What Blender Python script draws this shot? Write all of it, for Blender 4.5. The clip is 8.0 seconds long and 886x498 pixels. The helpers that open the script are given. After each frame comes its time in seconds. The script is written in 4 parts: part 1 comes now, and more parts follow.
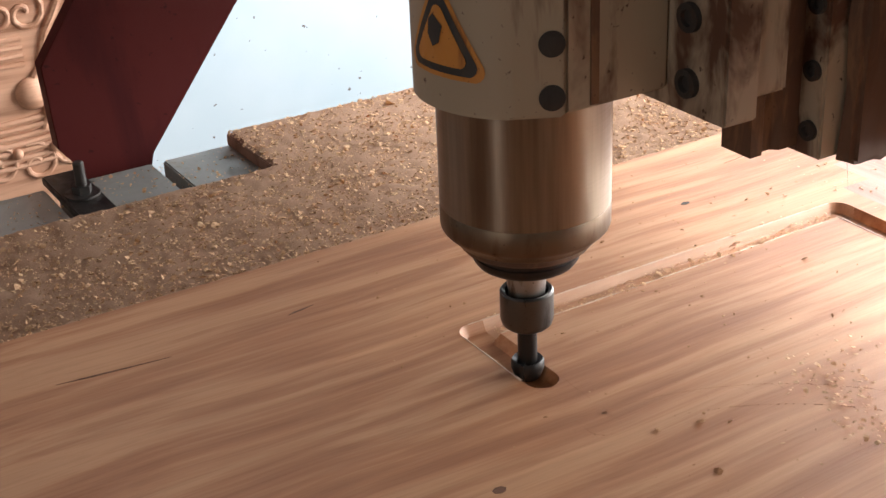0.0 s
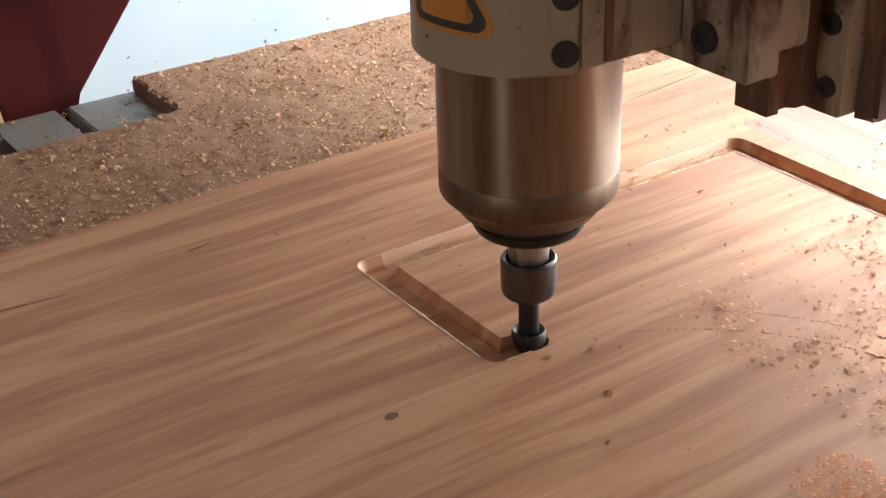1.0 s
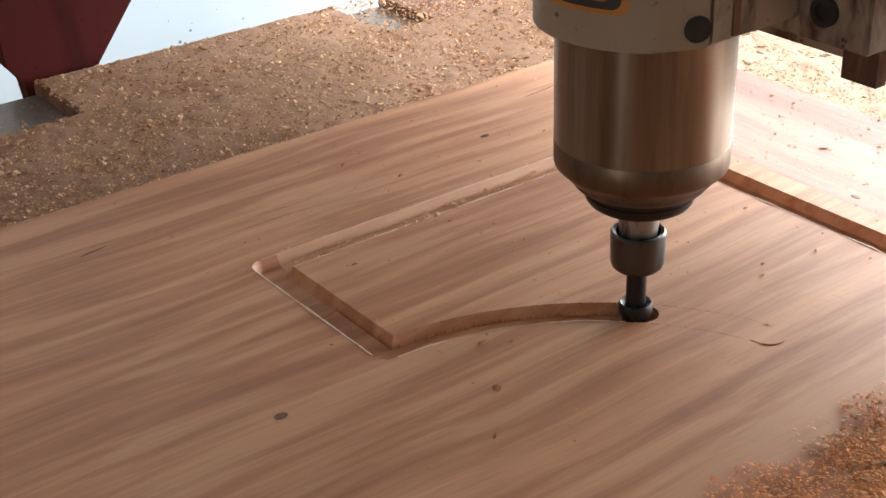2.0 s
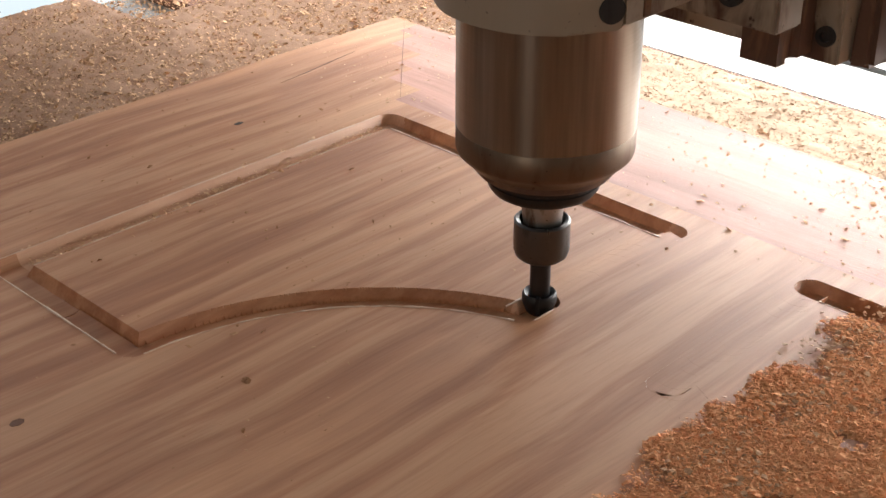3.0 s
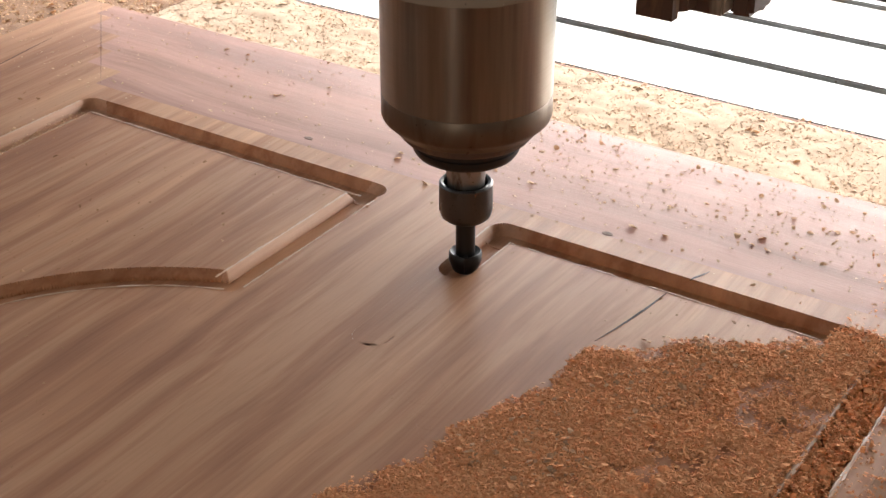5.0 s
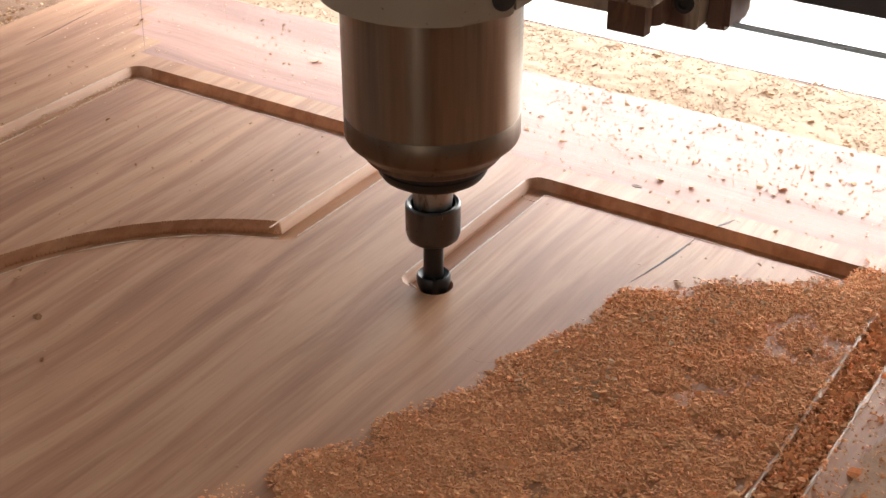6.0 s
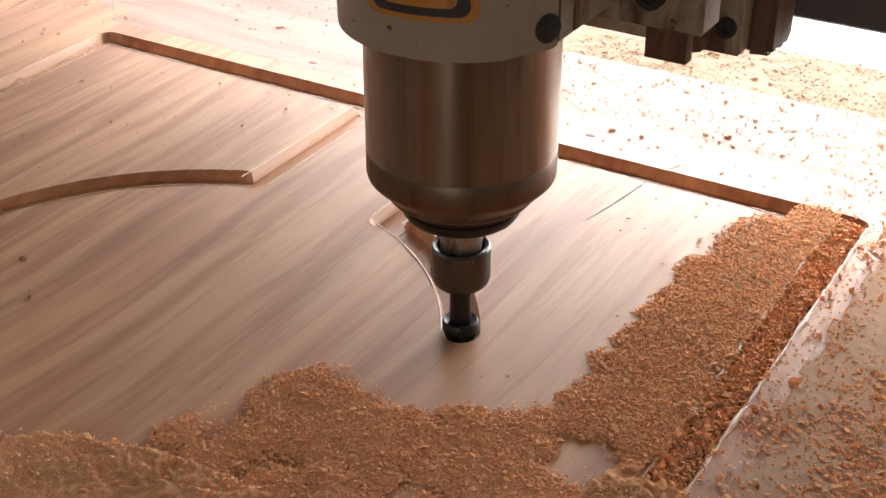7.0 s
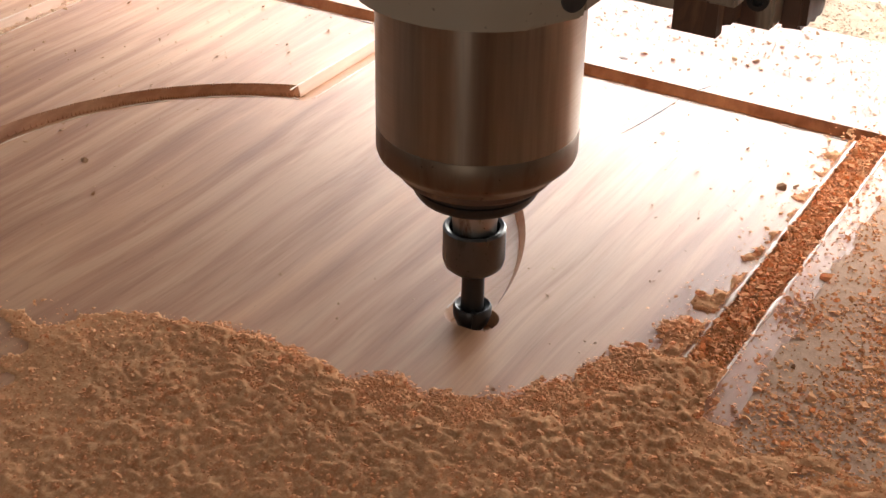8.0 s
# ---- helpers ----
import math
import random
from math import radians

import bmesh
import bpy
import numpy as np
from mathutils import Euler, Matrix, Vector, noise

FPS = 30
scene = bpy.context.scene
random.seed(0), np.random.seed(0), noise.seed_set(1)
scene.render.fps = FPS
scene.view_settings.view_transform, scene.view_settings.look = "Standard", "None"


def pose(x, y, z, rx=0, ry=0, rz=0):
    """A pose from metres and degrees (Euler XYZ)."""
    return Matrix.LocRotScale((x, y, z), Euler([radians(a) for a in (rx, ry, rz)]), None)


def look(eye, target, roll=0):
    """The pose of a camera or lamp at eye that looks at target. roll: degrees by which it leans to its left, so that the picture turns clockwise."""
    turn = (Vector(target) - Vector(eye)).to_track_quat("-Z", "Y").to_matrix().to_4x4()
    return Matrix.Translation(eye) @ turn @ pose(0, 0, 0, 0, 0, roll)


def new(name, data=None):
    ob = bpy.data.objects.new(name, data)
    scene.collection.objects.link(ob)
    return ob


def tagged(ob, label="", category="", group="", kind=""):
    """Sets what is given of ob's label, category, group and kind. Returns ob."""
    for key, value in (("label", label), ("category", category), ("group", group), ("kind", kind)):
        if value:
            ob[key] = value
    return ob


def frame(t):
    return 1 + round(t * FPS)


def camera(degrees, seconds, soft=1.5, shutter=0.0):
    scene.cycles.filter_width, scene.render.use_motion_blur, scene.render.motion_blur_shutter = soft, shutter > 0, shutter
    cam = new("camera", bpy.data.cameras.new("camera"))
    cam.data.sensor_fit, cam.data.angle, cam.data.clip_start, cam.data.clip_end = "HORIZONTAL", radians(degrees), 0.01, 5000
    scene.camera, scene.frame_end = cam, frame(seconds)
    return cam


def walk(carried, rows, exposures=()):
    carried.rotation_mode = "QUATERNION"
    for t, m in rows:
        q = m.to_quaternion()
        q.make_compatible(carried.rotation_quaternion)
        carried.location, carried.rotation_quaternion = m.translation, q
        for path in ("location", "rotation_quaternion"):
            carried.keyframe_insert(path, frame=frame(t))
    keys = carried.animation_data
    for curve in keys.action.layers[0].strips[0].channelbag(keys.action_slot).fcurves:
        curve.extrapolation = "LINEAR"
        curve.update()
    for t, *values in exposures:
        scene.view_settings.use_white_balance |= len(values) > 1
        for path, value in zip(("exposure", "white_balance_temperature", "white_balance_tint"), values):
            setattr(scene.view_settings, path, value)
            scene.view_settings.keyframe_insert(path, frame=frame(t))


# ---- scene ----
cam = camera(34.7, 8.0, soft=1.5)
PATH = [
    (0, (-0.796, -0.721, 0.473), (0.117, 0.829, -0.401), -2.5),
    (0.5, (-0.786, -0.73, 0.46), (0.174, 0.769, -0.452), -1.8),
    (1, (-0.782, -0.745, 0.455), (0.195, 0.737, -0.467), -1.9),
    (1.2, (-0.78, -0.755, 0.459), (0.208, 0.717, -0.468), -1.7),
    (2.3, (-0.747, -0.767, 0.451), (0.349, 0.625, -0.477), -1.8),
    (2.5, (-0.74, -0.77, 0.446), (0.404, 0.581, -0.483), -1.4),
    (3, (-0.726, -0.772, 0.443), (0.529, 0.467, -0.5), -0.0),
    (3.5, (-0.717, -0.77, 0.442), (0.588, 0.415, -0.503), 0.3),
    (4, (-0.713, -0.773, 0.445), (0.617, 0.381, -0.503), 0.4),
    (4.1, (-0.668, -0.808, 0.459), (0.723, 0.228, -0.536), 0.6),
    (4.2, (-0.673, -0.808, 0.461), (0.737, 0.2, -0.537), 0.7),
    (5.3, (-0.759, -0.819, 0.463), (0.704, 0.115, -0.53), -0.1),
    (5.5, (-0.776, -0.819, 0.465), (0.684, 0.113, -0.535), -0.1),
    (6, (-0.803, -0.824, 0.466), (0.652, 0.117, -0.533), -0.2),
    (6.5, (-0.816, -0.836, 0.466), (0.652, 0.083, -0.534), -0.2),
    (7, (-0.859, -0.852, 0.459), (0.627, 0.035, -0.542), -0.0),
    (7.5, (-0.905, -0.854, 0.443), (0.582, 0.025, -0.566), 0.2),
    (8, (-0.926, -0.854, 0.44), (0.55, 0.017, -0.592), 0.9),
]
walk(cam, [(t, look(eye, target, roll)) for t, eye, target, roll in PATH],
     [(0, 0.25), (1.2, 0.25), (2.5, 0.1), (3.2, 0.05), (4.0, -0.15), (4.2, -0.1), (5.3, 0.0), (8, 0.05)])

# ---------- light ----------
SKY = bpy.data.worlds.new("sky")
scene.world = SKY
SKY.use_nodes = True
wn = SKY.node_tree.nodes
wl = SKY.node_tree.links
sky_tex = wn.new("ShaderNodeTexSky")
sky_tex.sky_type = "NISHITA"
sky_tex.sun_disc = False
sky_tex.sun_elevation = radians(48)
sky_tex.sun_rotation = radians(60)
wl.new(sky_tex.outputs[0], wn["Background"].inputs[0])
wn["Background"].inputs[1].default_value = 0.12
sun = new("sun", bpy.data.lights.new("sun", "SUN"))
sun.data.energy, sun.data.angle, sun.data.color = 3.0, radians(0.5), (1.0, 0.95, 0.86)
sun.matrix_world = look((6, -3, 8), (0, 0, 0))


def window_light(name, eye, target, wide, high, watts, colour):
    """Daylight that stands in an opening of the workshop."""
    ob = new(name, bpy.data.lights.new(name, "AREA"))
    ob.data.shape, ob.data.size, ob.data.size_y = "RECTANGLE", wide, high
    ob.data.energy, ob.data.color = watts, colour
    ob.matrix_world = look(eye, target)
    return ob


window_light("door_daylight", (2.12, -0.45, 0.98), (0, -0.45, 0.98), 3.4, 2.4, 500, (0.985, 0.985, 0.985))
# Added fill from the north, in a high opening made up out of view.
window_light("added_north_fill", (-0.5, 1.22, 1.45), (-0.5, 0, 0.75), 2.1, 0.85, 2.5, (1.0, 0.98, 0.96))
window_light("window_daylight", (1.0, -3.05, 0.85), (1.0, 0, 0.85), 1.8, 1.2, 13, (1.0, 0.9, 0.76))
window_light("side_door_daylight", (-3.98, -1.5, 0.75), (0, -1.5, 0.75), 0.3, 2.2, 16, (1.0, 0.96, 0.9))
scene.view_settings.exposure = 0.0


# ---------- materials ----------
class Mat:
    """A small builder of node materials."""

    def __init__(self, name, rough=0.6, metal=0.0, spec=0.5):
        self.m = bpy.data.materials.new(name)
        self.m.use_nodes = True
        self.n, self.l = self.m.node_tree.nodes, self.m.node_tree.links
        self.b = self.n["Principled BSDF"]
        self.b.inputs["Roughness"].default_value = rough
        self.b.inputs["Metallic"].default_value = metal
        self.b.inputs["Specular IOR Level"].default_value = spec

    def coords(self, scale=(1, 1, 1), turn=(0, 0, 0)):
        c = self.n.new("ShaderNodeTexCoord")
        k = self.n.new("ShaderNodeMapping")
        k.inputs["Scale"].default_value = scale
        k.inputs["Rotation"].default_value = turn
        self.l.new(c.outputs["Object"], k.inputs["Vector"])
        return k.outputs[0]

    def noise(self, vec, scale, detail=4, rough=0.55, warp=0.0):
        t = self.n.new("ShaderNodeTexNoise")
        t.inputs["Scale"].default_value = scale
        t.inputs["Detail"].default_value = detail
        t.inputs["Roughness"].default_value = rough
        t.inputs["Distortion"].default_value = warp
        self.l.new(vec, t.inputs["Vector"])
        return t.outputs["Fac"]

    def ramp(self, fac, stops):
        r = self.n.new("ShaderNodeValToRGB")
        e = r.color_ramp.elements
        while len(e) < len(stops):
            e.new(0.5)
        for k, (p, c) in zip(e, stops):
            k.position = p
            k.color = (*c, 1) if len(c) == 3 else c
        self.l.new(fac, r.inputs[0])
        return r.outputs[0]

    def mix(self, a, b, fac, mode="MIX"):
        x = self.n.new("ShaderNodeMix")
        x.data_type, x.blend_type = "RGBA", mode
        for sock, v in ((x.inputs[0], fac), (x.inputs[6], a), (x.inputs[7], b)):
            if isinstance(v, (int, float)):
                sock.default_value = v
            elif isinstance(v, tuple):
                sock.default_value = (*v, 1)
            else:
                self.l.new(v, sock)
        return x.outputs[2]

    def math(self, op, a, b=0.0):
        x = self.n.new("ShaderNodeMath")
        x.operation = op
        for sock, v in ((x.inputs[0], a), (x.inputs[1], b)):
            if isinstance(v, (int, float)):
                sock.default_value = v
            else:
                self.l.new(v, sock)
        return x.outputs[0]

    def island(self, whole=False):
        if whole:
            return self.n.new("ShaderNodeObjectInfo").outputs["Random"]
        return self.n.new("ShaderNodeNewGeometry").outputs["Random Per Island"]

    def colour(self, out):
        self.l.new(out, self.b.inputs["Base Color"])
        return self

    def roughness(self, out):
        self.l.new(out, self.b.inputs["Roughness"])
        return self

    def bump(self, height, strength=0.3, distance=0.001):
        k = self.n.new("ShaderNodeBump")
        k.inputs["Strength"].default_value = strength
        k.inputs["Distance"].default_value = distance
        self.l.new(height, k.inputs["Height"])
        self.l.new(k.outputs[0], self.b.inputs["Normal"])
        return self


def wood(name, along, dark, mid, light, seed=0.0, rough=0.5):
    """Planed timber with the grain along "x" or "y"."""
    k = Mat(name, rough, 0.0, 0.5)
    s = (1, 1, 1)
    squeeze = (0.9, 14, 14) if along == "x" else (9, 0.9, 9)
    fine = (5, 160, 160) if along == "x" else (160, 5, 160)
    wander = k.n.new("ShaderNodeTexNoise")
    wander.inputs["Scale"].default_value = 3.2
    wander.inputs["Detail"].default_value = 2
    k.l.new(k.coords(), wander.inputs["Vector"])
    sway = k.n.new("ShaderNodeVectorMath")
    sway.operation = "SCALE"
    sway.inputs["Scale"].default_value = 0.032
    k.l.new(wander.outputs["Color"], sway.inputs[0])
    bent = k.n.new("ShaderNodeVectorMath")
    k.l.new(k.coords(), bent.inputs[0])
    k.l.new(sway.outputs[0], bent.inputs[1])

    def stretched(scale):
        w = k.n.new("ShaderNodeMapping")
        w.inputs["Scale"].default_value = scale
        k.l.new(bent.outputs[0], w.inputs["Vector"])
        return w.outputs[0]

    v = stretched(squeeze)
    shifted = k.n.new("ShaderNodeVectorMath")
    shifted.inputs[1].default_value = (seed, seed * 1.7, seed * 0.3)
    k.l.new(v, shifted.inputs[0])
    broad = k.noise(shifted.outputs[0], 1.5, 2, 0.5, 0.8)
    streak = k.noise(shifted.outputs[0], 6.0, 3, 0.5, 0.3)
    grain = k.noise(stretched(fine), 3.0, 4, 0.65)
    line = k.noise(stretched(tuple(c * 0.2 for c in fine)), 3.0, 4, 0.6, 0.4)
    blotch = k.noise(k.coords(s), 6.0, 3)
    base = k.ramp(k.math("ADD", k.math("MULTIPLY", broad, 0.45), k.math("MULTIPLY", streak, 0.55)),
                  [(0.37, dark), (0.46, mid), (0.57, light)])
    pale = k.noise(stretched(tuple(c * 0.055 for c in fine)), 3.0, 3, 0.55, 0.5)
    base = k.mix(base, tuple(min(c * 1.22, 0.8) for c in light), k.ramp(pale, [(0.54, (0, 0, 0)), (0.68, (0.7, 0.7, 0.7))]))
    base = k.mix(base, k.ramp(grain, [(0.3, (0.55, 0.5, 0.48)), (0.55, (1, 1, 1))]), 0.24, "MULTIPLY")
    base = k.mix(base, k.ramp(line, [(0.32, (0.62, 0.55, 0.5)), (0.5, (1, 1, 1)), (0.68, (1.15, 1.13, 1.1))]), 0.18, "MULTIPLY")
    base = k.mix(base, k.ramp(blotch, [(0.35, (0.88, 0.84, 0.8)), (0.65, (1.05, 1.05, 1.05))]), 0.6, "MULTIPLY")
    k.colour(base)
    k.roughness(k.ramp(grain, [(0.25, (rough + 0.13,) * 3), (0.7, (rough - 0.04,) * 3)]))
    k.bump(grain, 0.22, 0.0006)
    return k.m


WOOD = wood("door_timber", "x", (0.325, 0.129, 0.053), (0.395, 0.170, 0.074), (0.50, 0.255, 0.128), 0.0, 0.52)
WOOD_FRESH = wood("fresh_cut_timber", "x", (0.46, 0.232, 0.125), (0.53, 0.29, 0.165), (0.61, 0.36, 0.225), 5.0, 0.45)
WOOD_RAIL = wood("rail_timber", "y", (0.27, 0.125, 0.086), (0.35, 0.168, 0.119), (0.43, 0.222, 0.162), 3.0, 0.6)
WOOD_CARVED = wood("carved_timber", "x", (0.33, 0.155, 0.085), (0.47, 0.245, 0.15), (0.55, 0.31, 0.20), 7.0, 0.5)


def painted(name, base, stain, amount=0.55, rough=0.45, metal=0.0, scale=22):
    k = Mat(name, rough, metal)
    patch = k.noise(k.coords((1, 1, 0.35)), scale, 5, 0.6, 0.5)
    speck = k.noise(k.coords(), scale * 9, 2, 0.5)
    fac = k.ramp(patch, [(amount, (0, 0, 0)), (amount + 0.12, (1, 1, 1))])
    col = k.mix(base, stain, fac)
    col = k.mix(col, tuple(c * 0.6 for c in stain), k.ramp(speck, [(0.68, (0, 0, 0)), (0.75, (1, 1, 1))]))
    k.colour(col)
    k.roughness(k.ramp(patch, [(0.3, (rough - 0.08,) * 3), (0.7, (min(rough + 0.25, 1),) * 3)]))
    k.bump(speck, 0.12, 0.0005)
    return k.m


CREAM = painted("cream_machine_paint", (0.27, 0.213, 0.150), (0.09, 0.040, 0.020), 0.56)
CREAM_DIRTY = painted("greasy_cream_paint", (0.31, 0.252, 0.185), (0.07, 0.030, 0.016), 0.45)
GREASE = painted("caked_brown_grease", (0.085, 0.042, 0.024), (0.16, 0.085, 0.045), 0.5, 0.7, 0.0, 40)
BLACK = painted("blackened_steel", (0.035, 0.032, 0.031), (0.06, 0.04, 0.03), 0.55, 0.38, 0.8, 60)
# Bolt recesses: the shade inside them is put into this dark colour.
HOLE = painted("shaded_bolt_recess", (0.022, 0.018, 0.016), (0.04, 0.025, 0.018), 0.55, 0.75, 0.0, 90)
RED = painted("dark_red_paint", (0.062, 0.008, 0.007), (0.042, 0.006, 0.006), 0.55, 0.6, 0.0, 12)
RED.node_tree.nodes["Principled BSDF"].inputs["Specular IOR Level"].default_value = 0.12
GREY_BEAM = painted("dark_grey_beam_paint", (0.045, 0.048, 0.052), (0.03, 0.03, 0.03), 0.5, 0.5, 0.0, 14)
YELLOW = painted("amber_sticker", (0.42, 0.17, 0.025), (0.22, 0.08, 0.015), 0.6, 0.4, 0.0, 50)
STICKER_BLACK = painted("sticker_black", (0.02, 0.018, 0.017), (0.04, 0.03, 0.02), 0.6, 0.4, 0.0, 50)
STEEL = painted("zinc_bolt_steel", (0.32, 0.30, 0.28), (0.12, 0.07, 0.04), 0.55, 0.35, 0.9, 70)


def turned_steel():
    """The spindle's brushed jacket, stained brown, with faint marks round it."""
    k = Mat("turned_spindle_steel", 0.28, 1.0)
    ring = k.noise(k.coords((2, 2, 420)), 2.0, 3, 0.6)
    stain = k.noise(k.coords((60, 60, 3)), 1.0, 4, 0.6)
    col = k.ramp(stain, [(0.32, (0.17, 0.132, 0.10)), (0.62, (0.33, 0.268, 0.21))])
    drip = k.noise(k.coords((1, 1, 0.3)), 55, 4)
    col = k.mix(col, (0.15, 0.085, 0.05), k.ramp(drip, [(0.60, (0, 0, 0)), (0.78, (0.7, 0.7, 0.7))]))
    k.colour(col)
    k.roughness(k.ramp(ring, [(0.3, (0.34,) * 3), (0.7, (0.44,) * 3)]))
    k.bump(ring, 0.02, 0.0002)
    round_it = k.n.new("ShaderNodeTangent")
    round_it.direction_type, round_it.axis = "RADIAL", "Z"
    k.l.new(round_it.outputs[0], k.b.inputs["Tangent"])
    k.b.inputs["Anisotropic"].default_value = 0.9
    k.b.inputs["Anisotropic Rotation"].default_value = 0.25
    return k.m


JACKET = turned_steel()
COLLAR = painted("bronzed_steel_collar", (0.15, 0.108, 0.075), (0.11, 0.065, 0.04), 0.52, 0.34, 0.9, 30)
NUT = painted("dark_collet_steel", (0.10, 0.093, 0.088), (0.05, 0.04, 0.035), 0.55, 0.33, 0.9, 60)


def sawdust(name, a, b):
    k = Mat(name, 0.95, 0.0, 0.03)
    t = k.noise(k.coords(), 700, 3, 0.6)
    big = k.noise(k.coords(), 14, 3)
    col = k.ramp(t, [(0.3, a), (0.7, b)])
    col = k.mix(col, k.ramp(k.island(), [(0.0, (0.86, 0.84, 0.82)), (0.55, (1, 1, 1)), (1.0, (1.08, 1.07, 1.06))]), 0.8, "MULTIPLY")
    col = k.mix(col, k.ramp(big, [(0.35, (0.9, 0.88, 0.86)), (0.65, (1.03, 1.03, 1.03))]), 0.7, "MULTIPLY")
    k.colour(col)
    k.bump(t, 0.35, 0.0006)
    thin = k.n.new("ShaderNodeBsdfTranslucent")
    k.l.new(col, thin.inputs["Color"])
    both = k.n.new("ShaderNodeMixShader")
    both.inputs[0].default_value = 0.4
    k.l.new(k.b.outputs[0], both.inputs[1])
    k.l.new(thin.outputs[0], both.inputs[2])
    k.l.new(both.outputs[0], k.n["Material Output"].inputs["Surface"])
    return k.m


DUST = sawdust("orange_sawdust", (0.83, 0.405, 0.190), (0.96, 0.60, 0.33))
# Yellower dust; the strong light beyond the door is also put into its paleness.
DUST_PALE = sawdust("pale_yellow_sawdust", (0.64, 0.485, 0.35), (0.79, 0.625, 0.47))
DUST_FILM = sawdust("tan_dust_film", (0.64, 0.43, 0.295), (0.76, 0.54, 0.395))
DUST_BOARD = sawdust("settled_sawdust", (0.40, 0.245, 0.165), (0.55, 0.365, 0.26))
STRAY = sawdust("brown_stray_chips", (0.36, 0.19, 0.10), (0.56, 0.33, 0.19))
CHIP = sawdust("pale_wood_chips", (0.58, 0.37, 0.22), (0.84, 0.60, 0.39))
ALU = painted("dusty_aluminium", (0.29, 0.285, 0.27), (0.26, 0.22, 0.18), 0.55, 0.55, 0.6, 25)
# Darker than the profiles: shade in the slots put into the core's colour.
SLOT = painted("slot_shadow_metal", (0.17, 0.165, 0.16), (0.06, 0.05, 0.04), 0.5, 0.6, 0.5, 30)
BOARD = painted("fibre_board", (0.24, 0.125, 0.085), (0.17, 0.085, 0.055), 0.5, 0.75, 0.0, 30)


def white_wall_paint():
    k = Mat("blue_white_paint", 0.5)
    fleck = k.noise(k.coords((1, 1, 1)), 75, 3, 0.5)
    cloud = k.noise(k.coords(), 2.2, 4)
    col = k.ramp(cloud, [(0.35, (0.33, 0.405, 0.45)), (0.65, (0.42, 0.475, 0.515))])
    col = k.mix(col, (0.10, 0.08, 0.07), k.ramp(fleck, [(0.715, (0, 0, 0)), (0.725, (1, 1, 1))]))
    k.colour(col)
    k.bump(cloud, 0.1, 0.002)
    return k.m


WHITE = white_wall_paint()
PLASTER = painted("grey_plaster", (0.15, 0.13, 0.115), (0.11, 0.097, 0.085), 0.5, 0.85, 0.0, 4)
CONCRETE = painted("workshop_concrete", (0.24, 0.22, 0.20), (0.16, 0.14, 0.12), 0.5, 0.85, 0.0, 6)


# ---------- mesh helpers ----------
def part(name, bm, material, parent=None, label="", smooth=False):
    me = bpy.data.meshes.new(name)
    bmesh.ops.recalc_face_normals(bm, faces=bm.faces)
    bm.to_mesh(me)
    bm.free()
    me.materials.append(material)
    if smooth:
        me.shade_smooth()
        me.set_sharp_from_angle(angle=radians(35))
    ob = new(name, me)
    if parent:
        ob.parent = parent
    if label:
        tagged(ob, label)
    return ob


def raw(name, verts, faces, material, parent=None, smooth=False):
    me = bpy.data.meshes.new(name)
    me.from_pydata(verts, [], faces)
    me.materials.append(material)
    if smooth:
        me.shade_smooth()
    ob = new(name, me)
    if parent:
        ob.parent = parent
    return ob


def box(x0, x1, y0, y1, z0, z1, bevel=0.0, bm=None):
    bm = bm or bmesh.new()
    r = bmesh.ops.create_cube(bm, size=1)
    vs = r["verts"]
    for v in vs:
        v.co = ((x0 + x1) / 2 + v.co.x * (x1 - x0), (y0 + y1) / 2 + v.co.y * (y1 - y0), (z0 + z1) / 2 + v.co.z * (z1 - z0))
    if bevel:
        es = list({e for v in vs for e in v.link_edges})
        bmesh.ops.bevel(bm, geom=es, offset=bevel, segments=2, affect="EDGES")
    return bm


def lathe(profile, seg=64, bm=None, at=(0, 0)):
    """A solid of revolution about z from (radius, height) pairs, closed at both ends."""
    bm = bm or bmesh.new()
    rings = []
    for r, z in profile:
        if r <= 1e-6:
            rings.append([bm.verts.new((at[0], at[1], z))])
        else:
            rings.append([bm.verts.new((at[0] + r * math.cos(2 * math.pi * i / seg), at[1] + r * math.sin(2 * math.pi * i / seg), z)) for i in range(seg)])
    for a, b in zip(rings, rings[1:]):
        for i in range(seg):
            j = (i + 1) % seg
            if len(a) == 1 and len(b) > 1:
                bm.faces.new((a[0], b[i], b[j]))
            elif len(b) == 1 and len(a) > 1:
                bm.faces.new((a[i], a[j], b[0]))
            elif len(a) > 1:
                bm.faces.new((a[i], a[j], b[j], b[i]))
    return bm


def prism(outline, z0, z1, bm=None, bevel=0.0):
    """An upright solid over a plan outline."""
    bm = bm or bmesh.new()
    lo = [bm.verts.new((x, y, z0)) for x, y in outline]
    hi = [bm.verts.new((x, y, z1)) for x, y in outline]
    bm.faces.new(lo[::-1])
    bm.faces.new(hi)
    n = len(outline)
    for i in range(n):
        bm.faces.new((lo[i], lo[(i + 1) % n], hi[(i + 1) % n], hi[i]))
    if bevel:
        bmesh.ops.bevel(bm, geom=bm.edges[:], offset=bevel, segments=2, affect="EDGES")
    return bm


def thing(name, label, category, at=(0, 0, 0), group="", kind=""):
    ob = new(name)
    ob.location = at
    return tagged(ob, label, category, group, kind)


